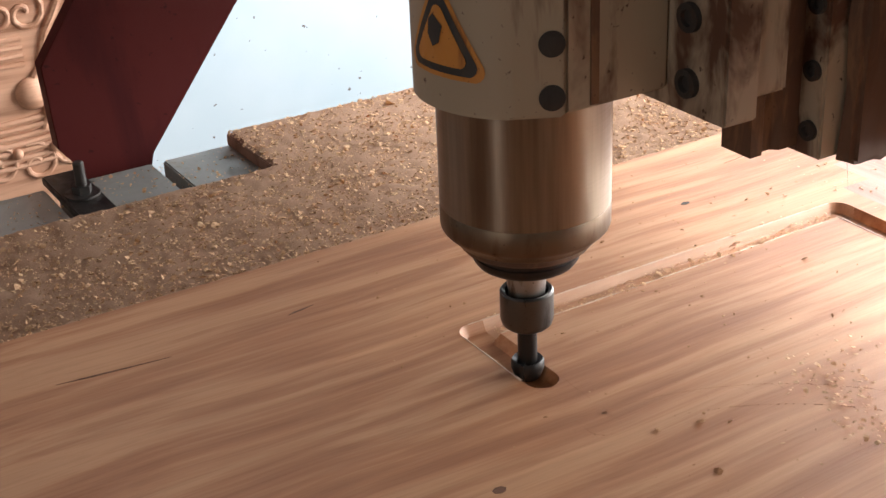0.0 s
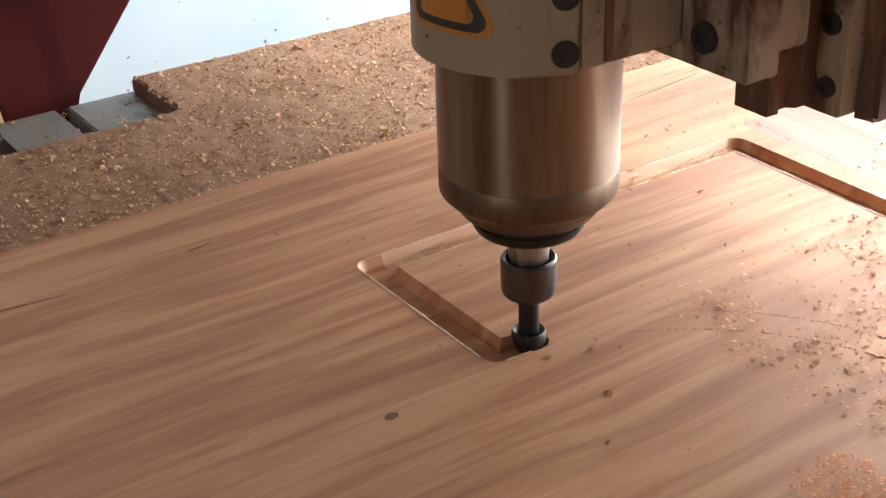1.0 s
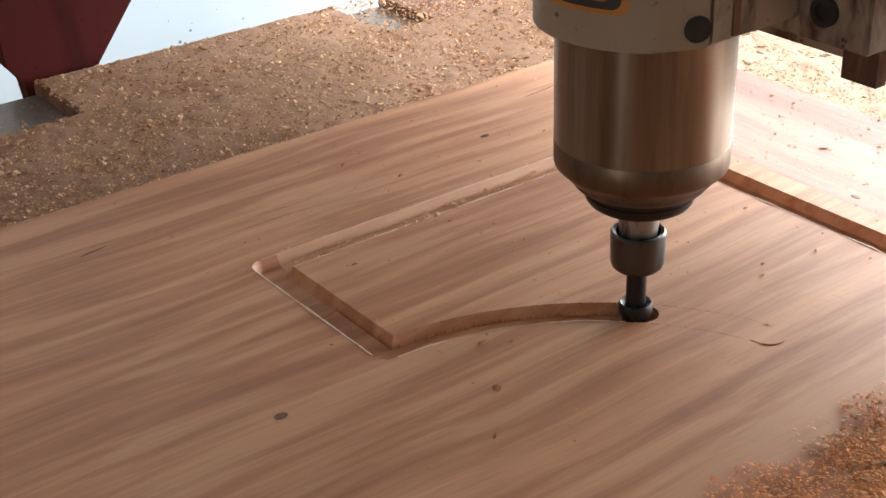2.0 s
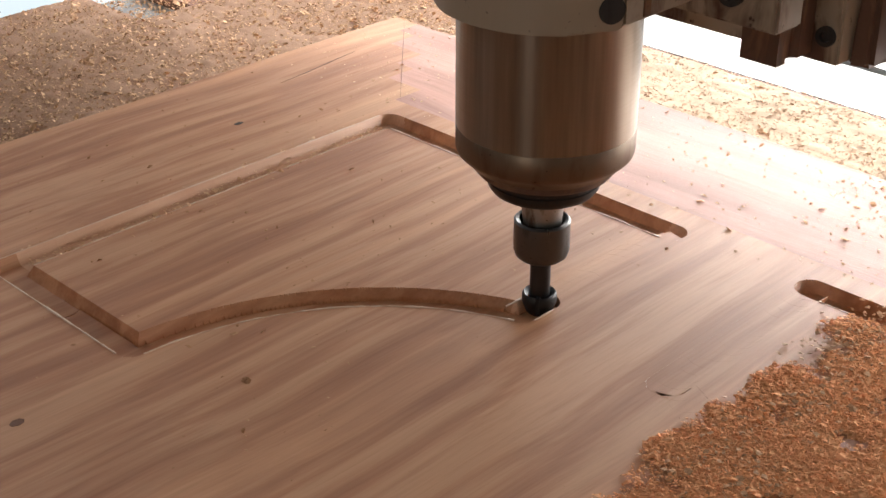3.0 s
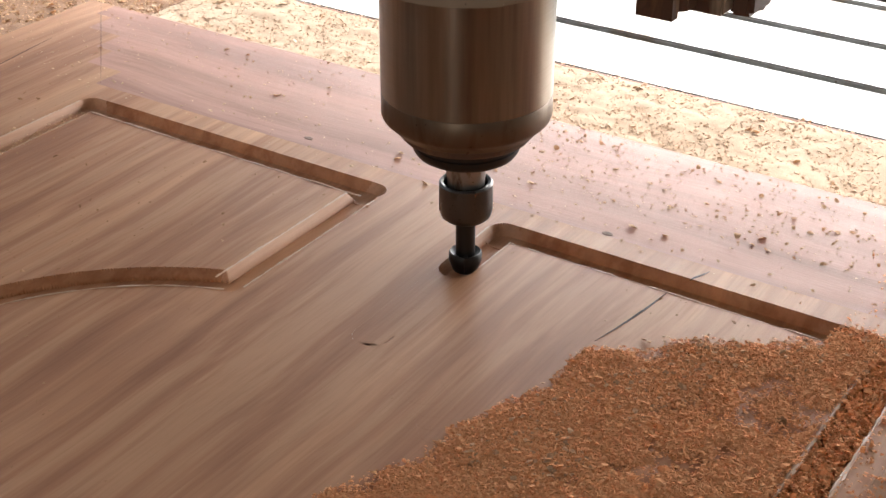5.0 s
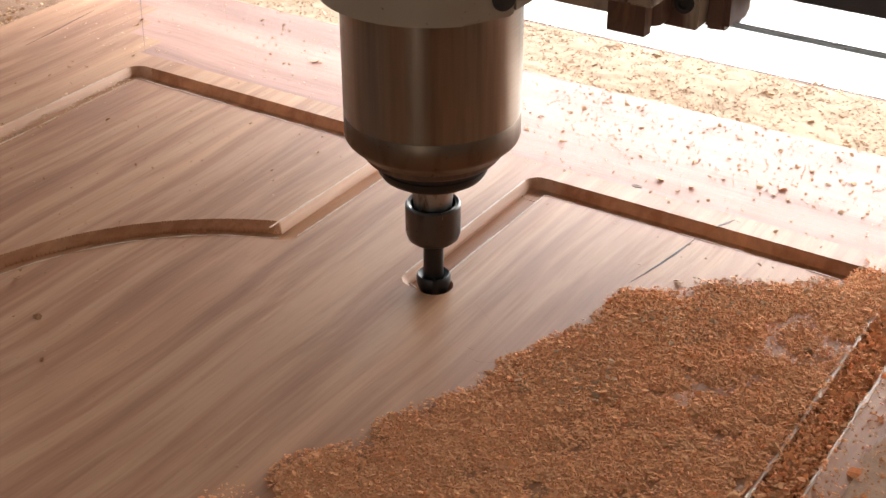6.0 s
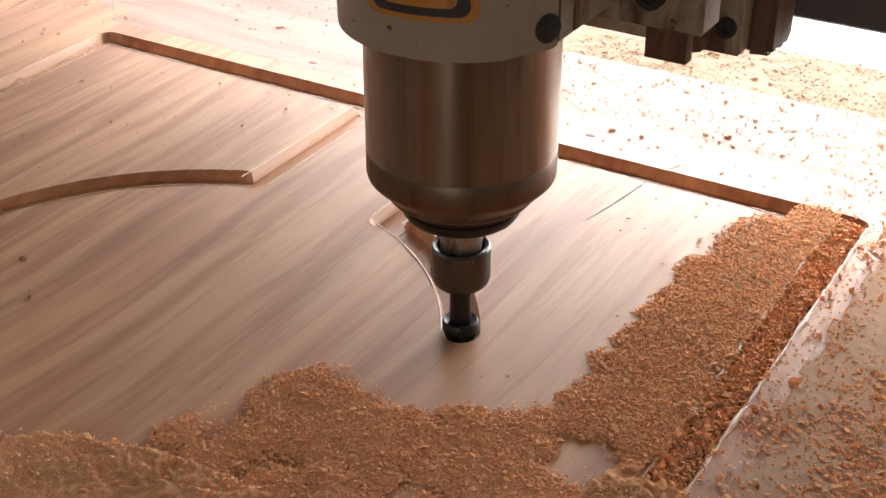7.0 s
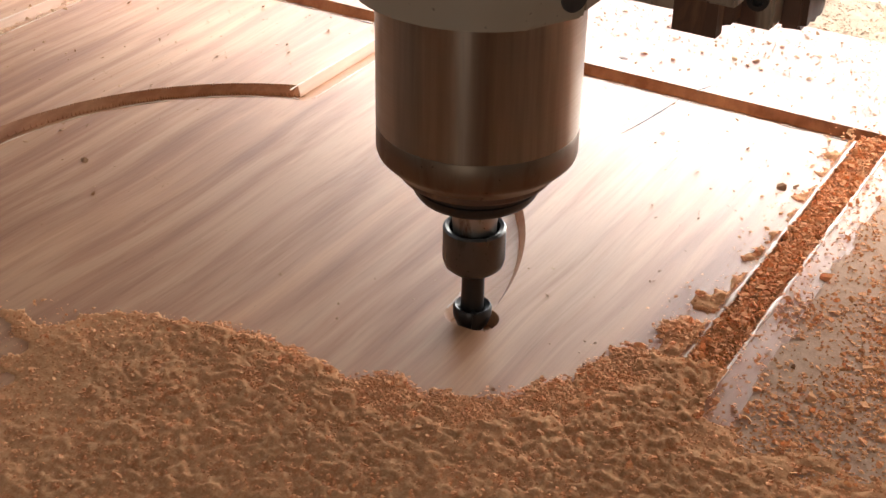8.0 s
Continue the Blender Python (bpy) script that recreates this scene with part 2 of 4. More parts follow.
# ---------- plan of the door ----------
DOOR = (-1.86, 0.166, -0.844, 0.172)      # x0, x1, y0, y1; the top lies at z = 0
MID = -0.3375                               # the door's centre line
HALF = 0.0117                              # half the groove's width
DEEP = 0.0078
WALL = 0.0042                              # how far its sloped walls reach in
A, B = (-0.3505, -0.005), (-0.0105, -0.005)
R1, H, G = (-0.0105, -0.282), (-0.163, -0.282), (-0.3505, -0.1456)
ARC_AT, ARC_R = (-0.356, -0.354), 0.2085


def mirrored(p):
    return (p[0], 2 * MID - p[1])


C, D, E, F, G2 = mirrored(R1), (-0.0105, -0.662), mirrored(H), (-0.3505, -0.662), mirrored(G)


def on_arc(deg):
    return (ARC_AT[0] + ARC_R * math.cos(radians(deg)), ARC_AT[1] + ARC_R * math.sin(radians(deg)))


ARC = [on_arc(88.5 + (20.5 - 88.5) * i / 40) for i in range(41)]
ARC2 = [mirrored(p) for p in ARC[::-1]]
# the cutter's way: seconds and place of its tip
TIP = [(0.0, -0.3505, -0.066, 0), (0.5, -0.3505, -0.1405, 0), (0.7, -0.3505, -0.1456, 0), (0.85, -0.3485, -0.1457, 0)]
TIP += [(t, *on_arc(a), 0) for t, a in ((1.0, 82.0), (1.2, 74.5), (1.6, 60.0), (2.0, 43.5), (2.3, 31.8), (2.5, 24.2), (2.65, 20.5))]
TIP += [(2.85, -0.161, -0.282, 0), (3.0, -0.145, -0.282, 0), (3.5, -0.073, -0.282, 0), (3.9, -0.018, -0.282, 0), (4.0, -0.0105, -0.282, 0.0),
        (4.1, -0.0100, -0.384, 0.013), (4.2, -0.0090, -0.3945, 0.012), (4.45, -0.0105, C[1], 0.0), (4.6, -0.014, C[1], 0),
        (5.3, -0.107, C[1], 0), (5.5, -0.136, C[1], 0), (5.7, -0.160, C[1], 0), (5.85, -0.163, C[1], 0)]
TIP += [(t, *mirrored(on_arc(a)), 0) for t, a in ((6.0, 23.5), (6.5, 41.0), (7.0, 61.0), (7.5, 81.5), (7.7, 87.5))]
TIP += [(7.8, G2[0], G2[1] + 0.002, 0), (8.0, G2[0], G2[1] - 0.0045, 0)]


def tip_at(t):
    for a, b in zip(TIP, TIP[1:]):
        if t <= b[0]:
            f = (t - a[0]) / (b[0] - a[0])
            return tuple(a[i] + f * (b[i] - a[i]) for i in (1, 2, 3))
    return TIP[-1][1:]


# lines already cut, and lines cut during the clip
OLD = [[R1, B], [B, A], [A, (-0.3505, -0.066)], [C, D], [D, F]]
FRESH = [[(-0.3505, -0.066), G], ARC, [H, (R1[0] - HALF, R1[1])], [C, E], ARC2, [G2, (G2[0], G2[1] - 0.0085)]]


def to_line(px, py, lines):
    """The distance of points to the nearest of some polylines, with the nearest place on it."""
    best = np.full(px.shape, 9.0)
    nx, ny = np.zeros_like(px), np.zeros_like(py)
    for line in lines:
        for (ax, ay), (bx, by) in zip(line, line[1:]):
            dx, dy = bx - ax, by - ay
            f = np.clip(((px - ax) * dx + (py - ay) * dy) / max(dx * dx + dy * dy, 1e-12), 0, 1)
            qx, qy = ax + f * dx, ay + f * dy
            d = np.hypot(px - qx, py - qy)
            m = d < best
            best, nx, ny = np.where(m, d, best), np.where(m, qx, nx), np.where(m, qy, ny)
    return best, nx, ny


def lines_between(lo, hi, coarse, fine, f0, f1):
    a = np.arange(lo, f0, coarse)
    b = np.arange(f0, f1, fine)
    c = np.append(np.arange(f1, hi, coarse), hi)
    return np.concatenate([a, b, c])


def build_door():
    door = thing("carved_door", "broad reddish timber door leaf lying flat, half-routed with panel grooves", "door")
    xs = lines_between(DOOR[0], DOOR[1], 0.03, 0.0013, -0.385, 0.022)
    ys = lines_between(DOOR[2], DOOR[3], 0.02, 0.0013, -0.69, 0.022)
    gx, gy = np.meshgrid(xs, ys, indexing="ij")
    d_old, ox, oy = to_line(gx, gy, OLD)
    d_new, fx, fy = to_line(gx, gy, FRESH)
    d = np.minimum(d_old, d_new)
    cx, cy = np.where(d_old < d_new, ox, fx), np.where(d_old < d_new, oy, fy)
    near = (np.abs(d - HALF) < 0.0007) & (d > 1e-6)
    pull = np.where(near, HALF / np.maximum(d, 1e-6), 1.0)
    gx, gy = cx + (gx - cx) * pull, cy + (gy - cy) * pull
    d = np.where(near, HALF, d)
    u = np.clip((HALF - d) / WALL, 0, 1)
    z = np.where(d >= HALF - 1e-9, 0.0, -DEEP * u)
    sunk = (d_new < HALF - WALL) & (d_old > HALF)
    z = np.where(sunk, -0.0132, z)
    verts = np.stack([gx, gy, z], -1).reshape(-1, 3)
    n, m = len(xs), len(ys)
    idx = np.arange(n * m).reshape(n, m)
    quads = np.stack([idx[:-1, :-1], idx[1:, :-1], idx[1:, 1:], idx[:-1, 1:]], -1)
    # the end rail keeps its own sheet: mitred against the stiles
    mx, my = verts[quads.reshape(-1, 4)].mean(1)[:, 0], verts[quads.reshape(-1, 4)].mean(1)[:, 1]
    inner = np.maximum(0.0235, np.maximum(my + 0.006, -(my - 2 * MID) + 0.006))
    rail = mx > inner
    q = quads.reshape(-1, 4)
    field = raw("panel_field", verts.tolist(), q[~rail].tolist(), WOOD, door)
    field.data.validate()
    # walls cut along the grain come out pale; those across it stay dark
    lengthwise, _, _ = to_line(mx, my, [[A, B], [H, R1], [C, E]])
    field.data.materials.append(WOOD_FRESH)
    for face, off in zip(field.data.polygons, lengthwise[~rail]):
        if off < HALF + 0.001 and face.center.z < -0.0002 and face.center.x > A[0] + HALF:
            face.material_index = 1
    end = raw("end_rail", verts.tolist(), q[rail].tolist(), WOOD_RAIL, door)
    tagged(end, "paler pinkish end rail with cross grain")
    for ob in (field, end):
        bm = bmesh.new()
        bm.from_mesh(ob.data)
        bmesh.ops.delete(bm, geom=[v for v in bm.verts if not v.link_faces], context="VERTS")
        bm.to_mesh(ob.data)
        bm.free()
    x0, x1, y0, y1 = DOOR
    bm = bmesh.new()
    box(x0, x1, y0, y0 + 0.004, -0.038, -0.0005, 0, bm)
    box(x0, x1, y1 - 0.004, y1, -0.038, -0.0005, 0, bm)
    box(x0, x0 + 0.004, y0 + 0.004, y1 - 0.004, -0.038, -0.0005, 0, bm)
    box(x1 - 0.004, x1, y0 + 0.004, y1 - 0.004, -0.038, -0.0005, 0, bm)
    box(x0 + 0.004, x1 - 0.004, y0 + 0.004, y1 - 0.004, -0.038, -0.034, 0, bm)
    part("edge_lipping", bm, WOOD, door)
    return door


door = build_door()


SPREAD = [-1.0, -0.92, -0.72, -0.38, 0.0, 0.38, 0.72, 0.92, 1.0]


def front_of(p, d, half):
    """The round front that the cutter leaves at p when it moves along d."""
    return [(p[0] - d[1] * half * o + d[0] * HALF * math.sqrt(1 - o * o), p[1] + d[0] * half * o + d[1] * HALF * math.sqrt(1 - o * o)) for o in SPREAD]


def strip_piece(p, q, d1, d2, drop):
    """One short length of the wood that the cutter has yet to take, between two round fronts."""
    rows = []
    for half, z in ((HALF, -drop), (HALF - WALL, -0.0128)):
        for at, d in ((p, d1), (q, d2)):
            rows += [(x, y, z) for x, y in front_of(at, d, half)]
    pts = np.array(rows)
    away, ox, oy = to_line(pts[:, 0], pts[:, 1], OLD)
    inside = (away < HALF) & (away > 1e-6)
    push = np.where(inside, HALF / np.maximum(away, 1e-6), 1.0)
    pts[:, 0], pts[:, 1] = ox + (pts[:, 0] - ox) * push, oy + (pts[:, 1] - oy) * push
    n = len(SPREAD)
    f = []
    for i in range(n - 1):
        f += [(i, i + 1, n + i + 1, n + i), (2 * n + i, 3 * n + i, 3 * n + i + 1, 2 * n + i + 1), (i, 2 * n + i, 2 * n + i + 1, i + 1), (n + i, n + i + 1, 3 * n + i + 1, 3 * n + i)]
    f += [(0, n, 3 * n, 2 * n), (n - 1, 3 * n - 1, 4 * n - 1, 2 * n - 1)]
    return pts.tolist(), f


def resampled(line, step):
    out = [line[0]]
    for a, b in zip(line, line[1:]):
        k = max(1, int(math.hypot(b[0] - a[0], b[1] - a[1]) / step + 0.5))
        out += [(a[0] + (b[0] - a[0]) * i / k, a[1] + (b[1] - a[1]) * i / k) for i in range(1, k + 1)]
    return out


def build_strips():
    """All lengths of uncut wood, with the time at which the cutter reaches each."""
    made = []
    spans = [(0.0, 0.72), (0.72, 2.66), (2.7, 4.02), (4.4, 5.86), (5.86, 7.78), (7.78, 8.0)]
    for line, (t0, t1) in zip(FRESH, spans):
        pts = resampled(line, 0.005)
        times = np.arange(t0, t1 + 0.001, 0.02)
        tips = np.array([tip_at(t)[:2] for t in times])

        def heading(k):
            a, b = pts[max(k - 1, 0)], pts[min(k + 1, len(pts) - 1)]
            dx, dy = b[0] - a[0], b[1] - a[1]
            size = math.hypot(dx, dy)
            return (dx / size, dy / size)

        for i, (p, q) in enumerate(zip(pts, pts[1:])):
            v, f = strip_piece(p, q, heading(i), heading(i + 1), 0.00002 + 0.00003 * (i % 2))
            ob = raw("groove_floor", v, f, WOOD, door)
            mx, my = (p[0] + q[0]) / 2, (p[1] + q[1]) / 2
            reach = np.hypot(tips[:, 0] - mx, tips[:, 1] - my)
            hit = np.nonzero(reach < 0.0026)[0]
            made.append((ob, float(times[hit[0]]) if len(hit) else float(times[reach.argmin()])))
    return made


strips = build_strips()


# Pale colour for the lit groove edges and for the bare ridge by D-F.
LIT_RIM = wood("lit_pale_rim", "x", (0.50, 0.31, 0.19), (0.58, 0.39, 0.26), (0.66, 0.48, 0.34), 2.0, 0.42)


def rim_piece(pts, side, radius=0.0009):
    """A pale half-round bead along pts that paints the lit line on the edge of a groove."""
    rows, f = [], []
    n = 5
    for i, p in enumerate(pts):
        a, b = pts[max(i - 1, 0)], pts[min(i + 1, len(pts) - 1)]
        dx, dy = b[0] - a[0], b[1] - a[1]
        size = math.hypot(dx, dy)
        nx, ny = -dy / size * side, dx / size * side
        r = radius * max(0.72 + 0.6 * noise.noise((p[0] * 260, p[1] * 260, 3)) + 0.6 * noise.noise((p[0] * 45, p[1] * 45, 8)), 0.25)
        for k in range(n):
            w = math.pi * k / (n - 1)
            o = HALF + r * math.cos(w) - 0.0001
            rows.append((p[0] + nx * o, p[1] + ny * o, r * 0.75 * math.sin(w) - 0.0001))
    for i in range(len(pts) - 1):
        for k in range(n - 1):
            f.append((i * n + k, (i + 1) * n + k, (i + 1) * n + k + 1, i * n + k + 1))
    return rows, f


def build_rims():
    """Pale beads that paint the lit edges towards the daylight, and the bare ridge by D-F; those not yet cut lie inside
    the wood until the cutter passes.
    """
    made = []
    for line, side in ((resampled([R1, (B[0], B[1] - HALF)], 0.004), 1), (resampled([(B[0] - HALF, B[1]), (A[0] + HALF, A[1])], 0.004), 1), (resampled([B, A], 0.004), -1), (resampled([A, (-0.3505, -0.066)], 0.004), -1), (resampled([(C[0], C[1] - HALF), (D[0], D[1] + HALF)], 0.004), -1), (resampled([(D[0] - HALF, D[1]), F], 0.004), -1), (resampled([D, F], 0.004), 1)):
        v, f = rim_piece(line, side, 0.0017 if line[-1] == F else 0.0009)
        raw("groove_rim", v, f, LIT_RIM, door, True)
    spans = [(0.0, 0.72), (0.72, 2.66), (2.7, 4.02), (4.4, 5.86), (5.86, 7.78), (7.78, 8.0)]
    for line, side, (t0, t1) in zip(FRESH[:3] + [[(C[0] - HALF, C[1]), E]] + FRESH[4:] + [FRESH[2], FRESH[3]], (-1, -1, -1, 1, -1, -1, 1, -1), spans + [spans[2], spans[3]]):
        pts = resampled(line, 0.0033)
        times = np.arange(t0, t1 + 0.001, 0.02)
        tips = np.array([tip_at(t)[:2] for t in times])
        for i in range(0, len(pts) - 1, 3):
            some = pts[i:i + 4]
            if len(some) < 2:
                continue
            v, f = rim_piece(some, side)
            ob = raw("groove_rim", v, f, LIT_RIM, door, True)
            reach = np.hypot(tips[:, 0] - some[-1][0], tips[:, 1] - some[-1][1])
            hit = np.nonzero(reach < 0.003)[0]
            made.append((ob, float(times[hit[0]]) if len(hit) else 9.0))
    return made


rims = build_rims()


# ---------- bed and room ----------
def build_bed():
    bed = thing("machine_bed", "grey aluminium slotted router bed covered in sawdust", "machine bed", kind="structure")
    y0, y1 = -1.45, 0.548
    pitch, gap, top = 0.108, 0.012, -0.053
    x = -0.373 - 19 * 0.108
    while x < 1.35:
        bm = box(x + gap / 2, x + pitch - gap / 2, y0, y1, top - 0.04, top, 0.0015)
        part("bed_profile", bm, ALU, bed)
        x += pitch
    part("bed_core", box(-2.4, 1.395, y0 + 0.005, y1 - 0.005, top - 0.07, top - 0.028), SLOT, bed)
    for lx in (-2.2, 1.2):
        for ly in (-1.35, 0.45):
            part("leg", box(lx - 0.05, lx + 0.05, ly - 0.05, ly + 0.05, -0.85, top - 0.07, 0.004), GREY_BEAM, bed)
    # dusty fibre board between door and bed, with a notch that bares the metal
    boards = thing("spoil_board", "brown fibre spoil board under the door", "board", kind="structure")
    low, high = -0.0525, -0.040
    part("board", box(-2.3, 0.36, -1.2, 0.435, low, high, 0.001), BOARD, boards)
    part("board", box(-0.298, 0.055, 0.4355, 0.546, low, high, 0.001), BOARD, boards)
    part("board", box(0.118, 0.36, 0.4355, 0.546, low, high, 0.001), BOARD, boards)
    return bed


build_bed()


def build_room():
    floor = part("floor", box(-4, 2.3, -3.2, 1.9, -0.95, -0.85), CONCRETE)
    tagged(floor, "grey dusty concrete workshop floor", "floor", kind="structure")
    # The gap from 1.0 to 1.9 is added, unseen, for the north fill.
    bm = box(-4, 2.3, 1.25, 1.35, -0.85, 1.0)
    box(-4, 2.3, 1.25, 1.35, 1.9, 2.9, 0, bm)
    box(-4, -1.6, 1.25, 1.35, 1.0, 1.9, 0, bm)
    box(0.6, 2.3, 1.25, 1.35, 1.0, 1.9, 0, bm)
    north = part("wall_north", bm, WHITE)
    tagged(north, "blue-white painted wall flecked with dark specks", "wall", kind="structure")
    bm = box(-4.1, -4, -3.2, -1.66, -0.85, 2.9)
    box(-4.1, -4, -1.34, 1.35, -0.85, 2.9, 0, bm)
    box(-4.1, -4, -1.66, -1.34, 1.87, 2.9, 0, bm)
    tagged(part("wall_west", bm, PLASTER), "plain grey plaster wall with a narrow side door", "wall", kind="structure")
    bm = box(-4, 0.05, -3.2, -3.1, -0.85, 2.9)
    box(1.95, 2.3, -3.2, -3.1, -0.85, 2.9, 0, bm)
    box(0.05, 1.95, -3.2, -3.1, -0.85, 0.2, 0, bm)
    box(0.05, 1.95, -3.2, -3.1, 1.5, 2.9, 0, bm)
    tagged(part("wall_south", bm, PLASTER), "plain grey plaster wall with a window opening", "wall", kind="structure")
    bm = box(2.2, 2.3, -3.1, -2.2, -0.85, 2.9)
    box(2.2, 2.3, -2.2, 1.25, 2.2, 2.9, 0, bm)
    tagged(part("wall_east", bm, PLASTER), "plain grey plaster wall with a wide open doorway", "wall", kind="structure")
    roof = part("ceiling", box(-4.1, 2.3, -3.2, 1.35, 2.9, 3.0), PLASTER)
    tagged(roof, "plain grey workshop ceiling", "ceiling", kind="structure")
    ground = part("ground", box(-60, 60, -60, 60, -1.06, -0.96), CONCRETE)
    tagged(ground, "bare grey yard ground outside", "ground", kind="structure")


build_room()

# ---------- router head ----------
def build_head():
    head = thing("router_head", "cream-painted routing head with a stained steel spindle", "router")
    part("spindle_jacket", lathe([(0.0, 0.40), (0.0524, 0.40), (0.0524, 0.1205), (0.0521, 0.1197), (0, 0.1197)], 96), JACKET, head, "brushed steel spindle jacket with brown stains", True)
    part("collar", lathe([(0, 0.1196), (0.0519, 0.1196), (0.0524, 0.1188), (0.0524, 0.1062), (0.0518, 0.1042), (0.0502, 0.1024), (0.0462, 0.0990), (0.0446, 0.0966), (0.0, 0.0962)], 96), COLLAR, head, "bronzed steel collar", True)
    part("flange", lathe([(0, 0.0961), (0.0412, 0.0961), (0.0414, 0.0925), (0.0400, 0.0908), (0.0360, 0.0904), (0, 0.0904)], 72), GREASE, head, "", True)
    part("bearing_cap", lathe([(0, 0.0903), (0.0338, 0.0903), (0.0342, 0.0880), (0.0336, 0.0862), (0.0328, 0.0858), (0.0328, 0.0848), (0.0336, 0.0844), (0.0332, 0.0812), (0.0312, 0.0782), (0.0290, 0.0768), (0, 0.0768)], 72), BLACK, head, "greasy black bearing cap", True)
    part("nose", lathe([(0, 0.0815), (0.0128, 0.0815), (0.0126, 0.068), (0.0118, 0.060), (0.0116, 0.050), (0, 0.050)], 40), STEEL, head, "", True)
    part("collet_nut", lathe([(0, 0.0495), (0.0128, 0.0495), (0.0140, 0.0605), (0.0160, 0.0612), (0.0171, 0.0600), (0.0171, 0.0415), (0.0160, 0.0375), (0.0135, 0.0352), (0.0, 0.0350)], 48), NUT, head, "dark steel collet nut", True)
    bit = part("cutter", lathe([(0, 0.0349), (0.00635, 0.0349), (0.00635, 0.0085), (0.0098, 0.0105), (0.0108, 0.0090), (0.0108, 0.0046), (0.0084, -0.0022), (0.0070, -0.0037), (0, -0.0037)], 28), BLACK, head, "black two-flute cutter", True)
    for a in (35, 215):
        bm = box(0.003, 0.0112, -0.0012, 0.0012, -0.0010, 0.0104, 0.0003)
        bmesh.ops.rotate(bm, verts=bm.verts, cent=(0, 0, 0), matrix=Matrix.Rotation(radians(a), 3, "Z"))
        part("cutting_edge", bm, BLACK, bit)
    # clamp: round front, flat ears, split from the rear half
    z0, z1 = 0.196, 0.42
    front = [(-0.0155, -0.0640), (-0.0390, -0.0520)]
    front += [(-0.0648 * math.cos(radians(a)), 0.0648 * math.sin(radians(a))) for a in range(-48, 49, 6)]
    front += [(-0.0390, 0.0520), (-0.0155, 0.0640)]
    clamp = part("clamp_front", prism(front, z0, z1, bevel=0.0016), CREAM, head, "", True)
    part("clamp_rear", box(-0.0145, 0.0565, -0.0625, 0.0625, z0 + 0.001, z1, 0.0016), CREAM, head, "", True)
    part("shim_plate", box(0.0015, 0.0075, -0.0634, -0.0622, z0 + 0.003, z1, 0.0004), GREASE, head)
    for side in (-1, 1):
        for z in (0.208, 0.2385, 0.305, 0.345):
            # Dark disc in place of a shaded counterbore; no hole is cut.
            bm = lathe([(0, -0.006), (0.0074, -0.006), (0.0074, 0.0006), (0.0068, 0.0009), (0, 0.0007)], 24)
            bmesh.ops.rotate(bm, verts=bm.verts, cent=(0, 0, 0), matrix=Matrix.Rotation(radians(-90), 3, "Y"))
            bmesh.ops.rotate(bm, verts=bm.verts, cent=(0, 0, 0), matrix=Matrix.Rotation(radians(-63 * side), 3, "Z"))
            bmesh.ops.translate(bm, verts=bm.verts, vec=(-0.0226, side * 0.0608, z))
            part("clamp_bolt", bm, HOLE, clamp, "", True)
    # warning sticker that follows the round front
    def curved(points, lift):
        bm = bmesh.new()
        vs = []
        r = 0.0648 + lift
        for u, w in points:
            a = u / 0.0648
            vs.append(bm.verts.new((-r * math.cos(a), -r * math.sin(a), w)))
        bm.faces.new(vs)
        tri = bmesh.ops.triangulate(bm, faces=bm.faces[:])
        bmesh.ops.subdivide_edges(bm, edges=bm.edges[:], cuts=5, use_grid_fill=True)
        for v in bm.verts:
            a = math.atan2(v.co.y, -v.co.x)
            v.co.x, v.co.y = -r * math.cos(a), r * math.sin(a)
        return bm

    def rounded(cx, cz, size):
        out = []
        for k in range(3):
            a = radians(90 + 120 * k)
            px, pz = cx + size * 0.78 * math.cos(a), cz + size * 0.78 * math.sin(a)
            for d in (-50, -25, 0, 25, 50):
                out.append((px + size * 0.2 * math.cos(a + radians(d)), pz + size * 0.2 * math.sin(a + radians(d))))
        return out

    st = part("warning_sticker", curved(rounded(0.0125, 0.236, 0.034), 0.0004), YELLOW, clamp, "amber triangular warning sticker with black border")
    part("sticker_border", curved(rounded(0.0125, 0.236, 0.029), 0.0008), STICKER_BLACK, st)
    part("sticker_face", curved(rounded(0.0125, 0.236, 0.0215), 0.0012), YELLOW, st)
    part("sticker_mark", curved([(0.0095, 0.252), (0.0165, 0.246), (0.0135, 0.236), (0.0085, 0.233), (0.0045, 0.240), (0.0055, 0.248)], 0.0016), STICKER_BLACK, st)
    # mount plate, rails and slide behind
    plate = part("mount_plate", box(0.0570, 0.082, -0.110, 0.110, 0.186, 0.45, 0.0015), CREAM_DIRTY, head, "", True)
    for y in (-0.0805, 0.0805):
        for z in (0.205, 0.243, 0.30):
            bm = lathe([(0, 0), (0.0085, 0), (0.0085, 0.004), (0.005, 0.0043), (0.0045, 0.0015), (0, 0.0015)], 20)
            bmesh.ops.rotate(bm, verts=bm.verts, cent=(0, 0, 0), matrix=Matrix.Rotation(radians(-90), 3, "Y"))
            bmesh.ops.translate(bm, verts=bm.verts, vec=(0.0572, y, z))
            part("plate_bolt", bm, HOLE, plate, "", True)
    for side in (-1, 1):
        a, b = sorted((side * 0.061, side * 0.086))
        bm = prism([(0.1010, a), (0.1010, b), (0.110, b), (0.114, b - 0.004), (0.120, b - 0.004), (0.124, b), (0.138, b), (0.138, a), (0.124, a), (0.120, a + 0.004), (0.114, a + 0.004), (0.110, a)], 0.150, 0.44)
        rail = part("guide_rail", bm, GREASE, head, "greasy brown linear guide rail")
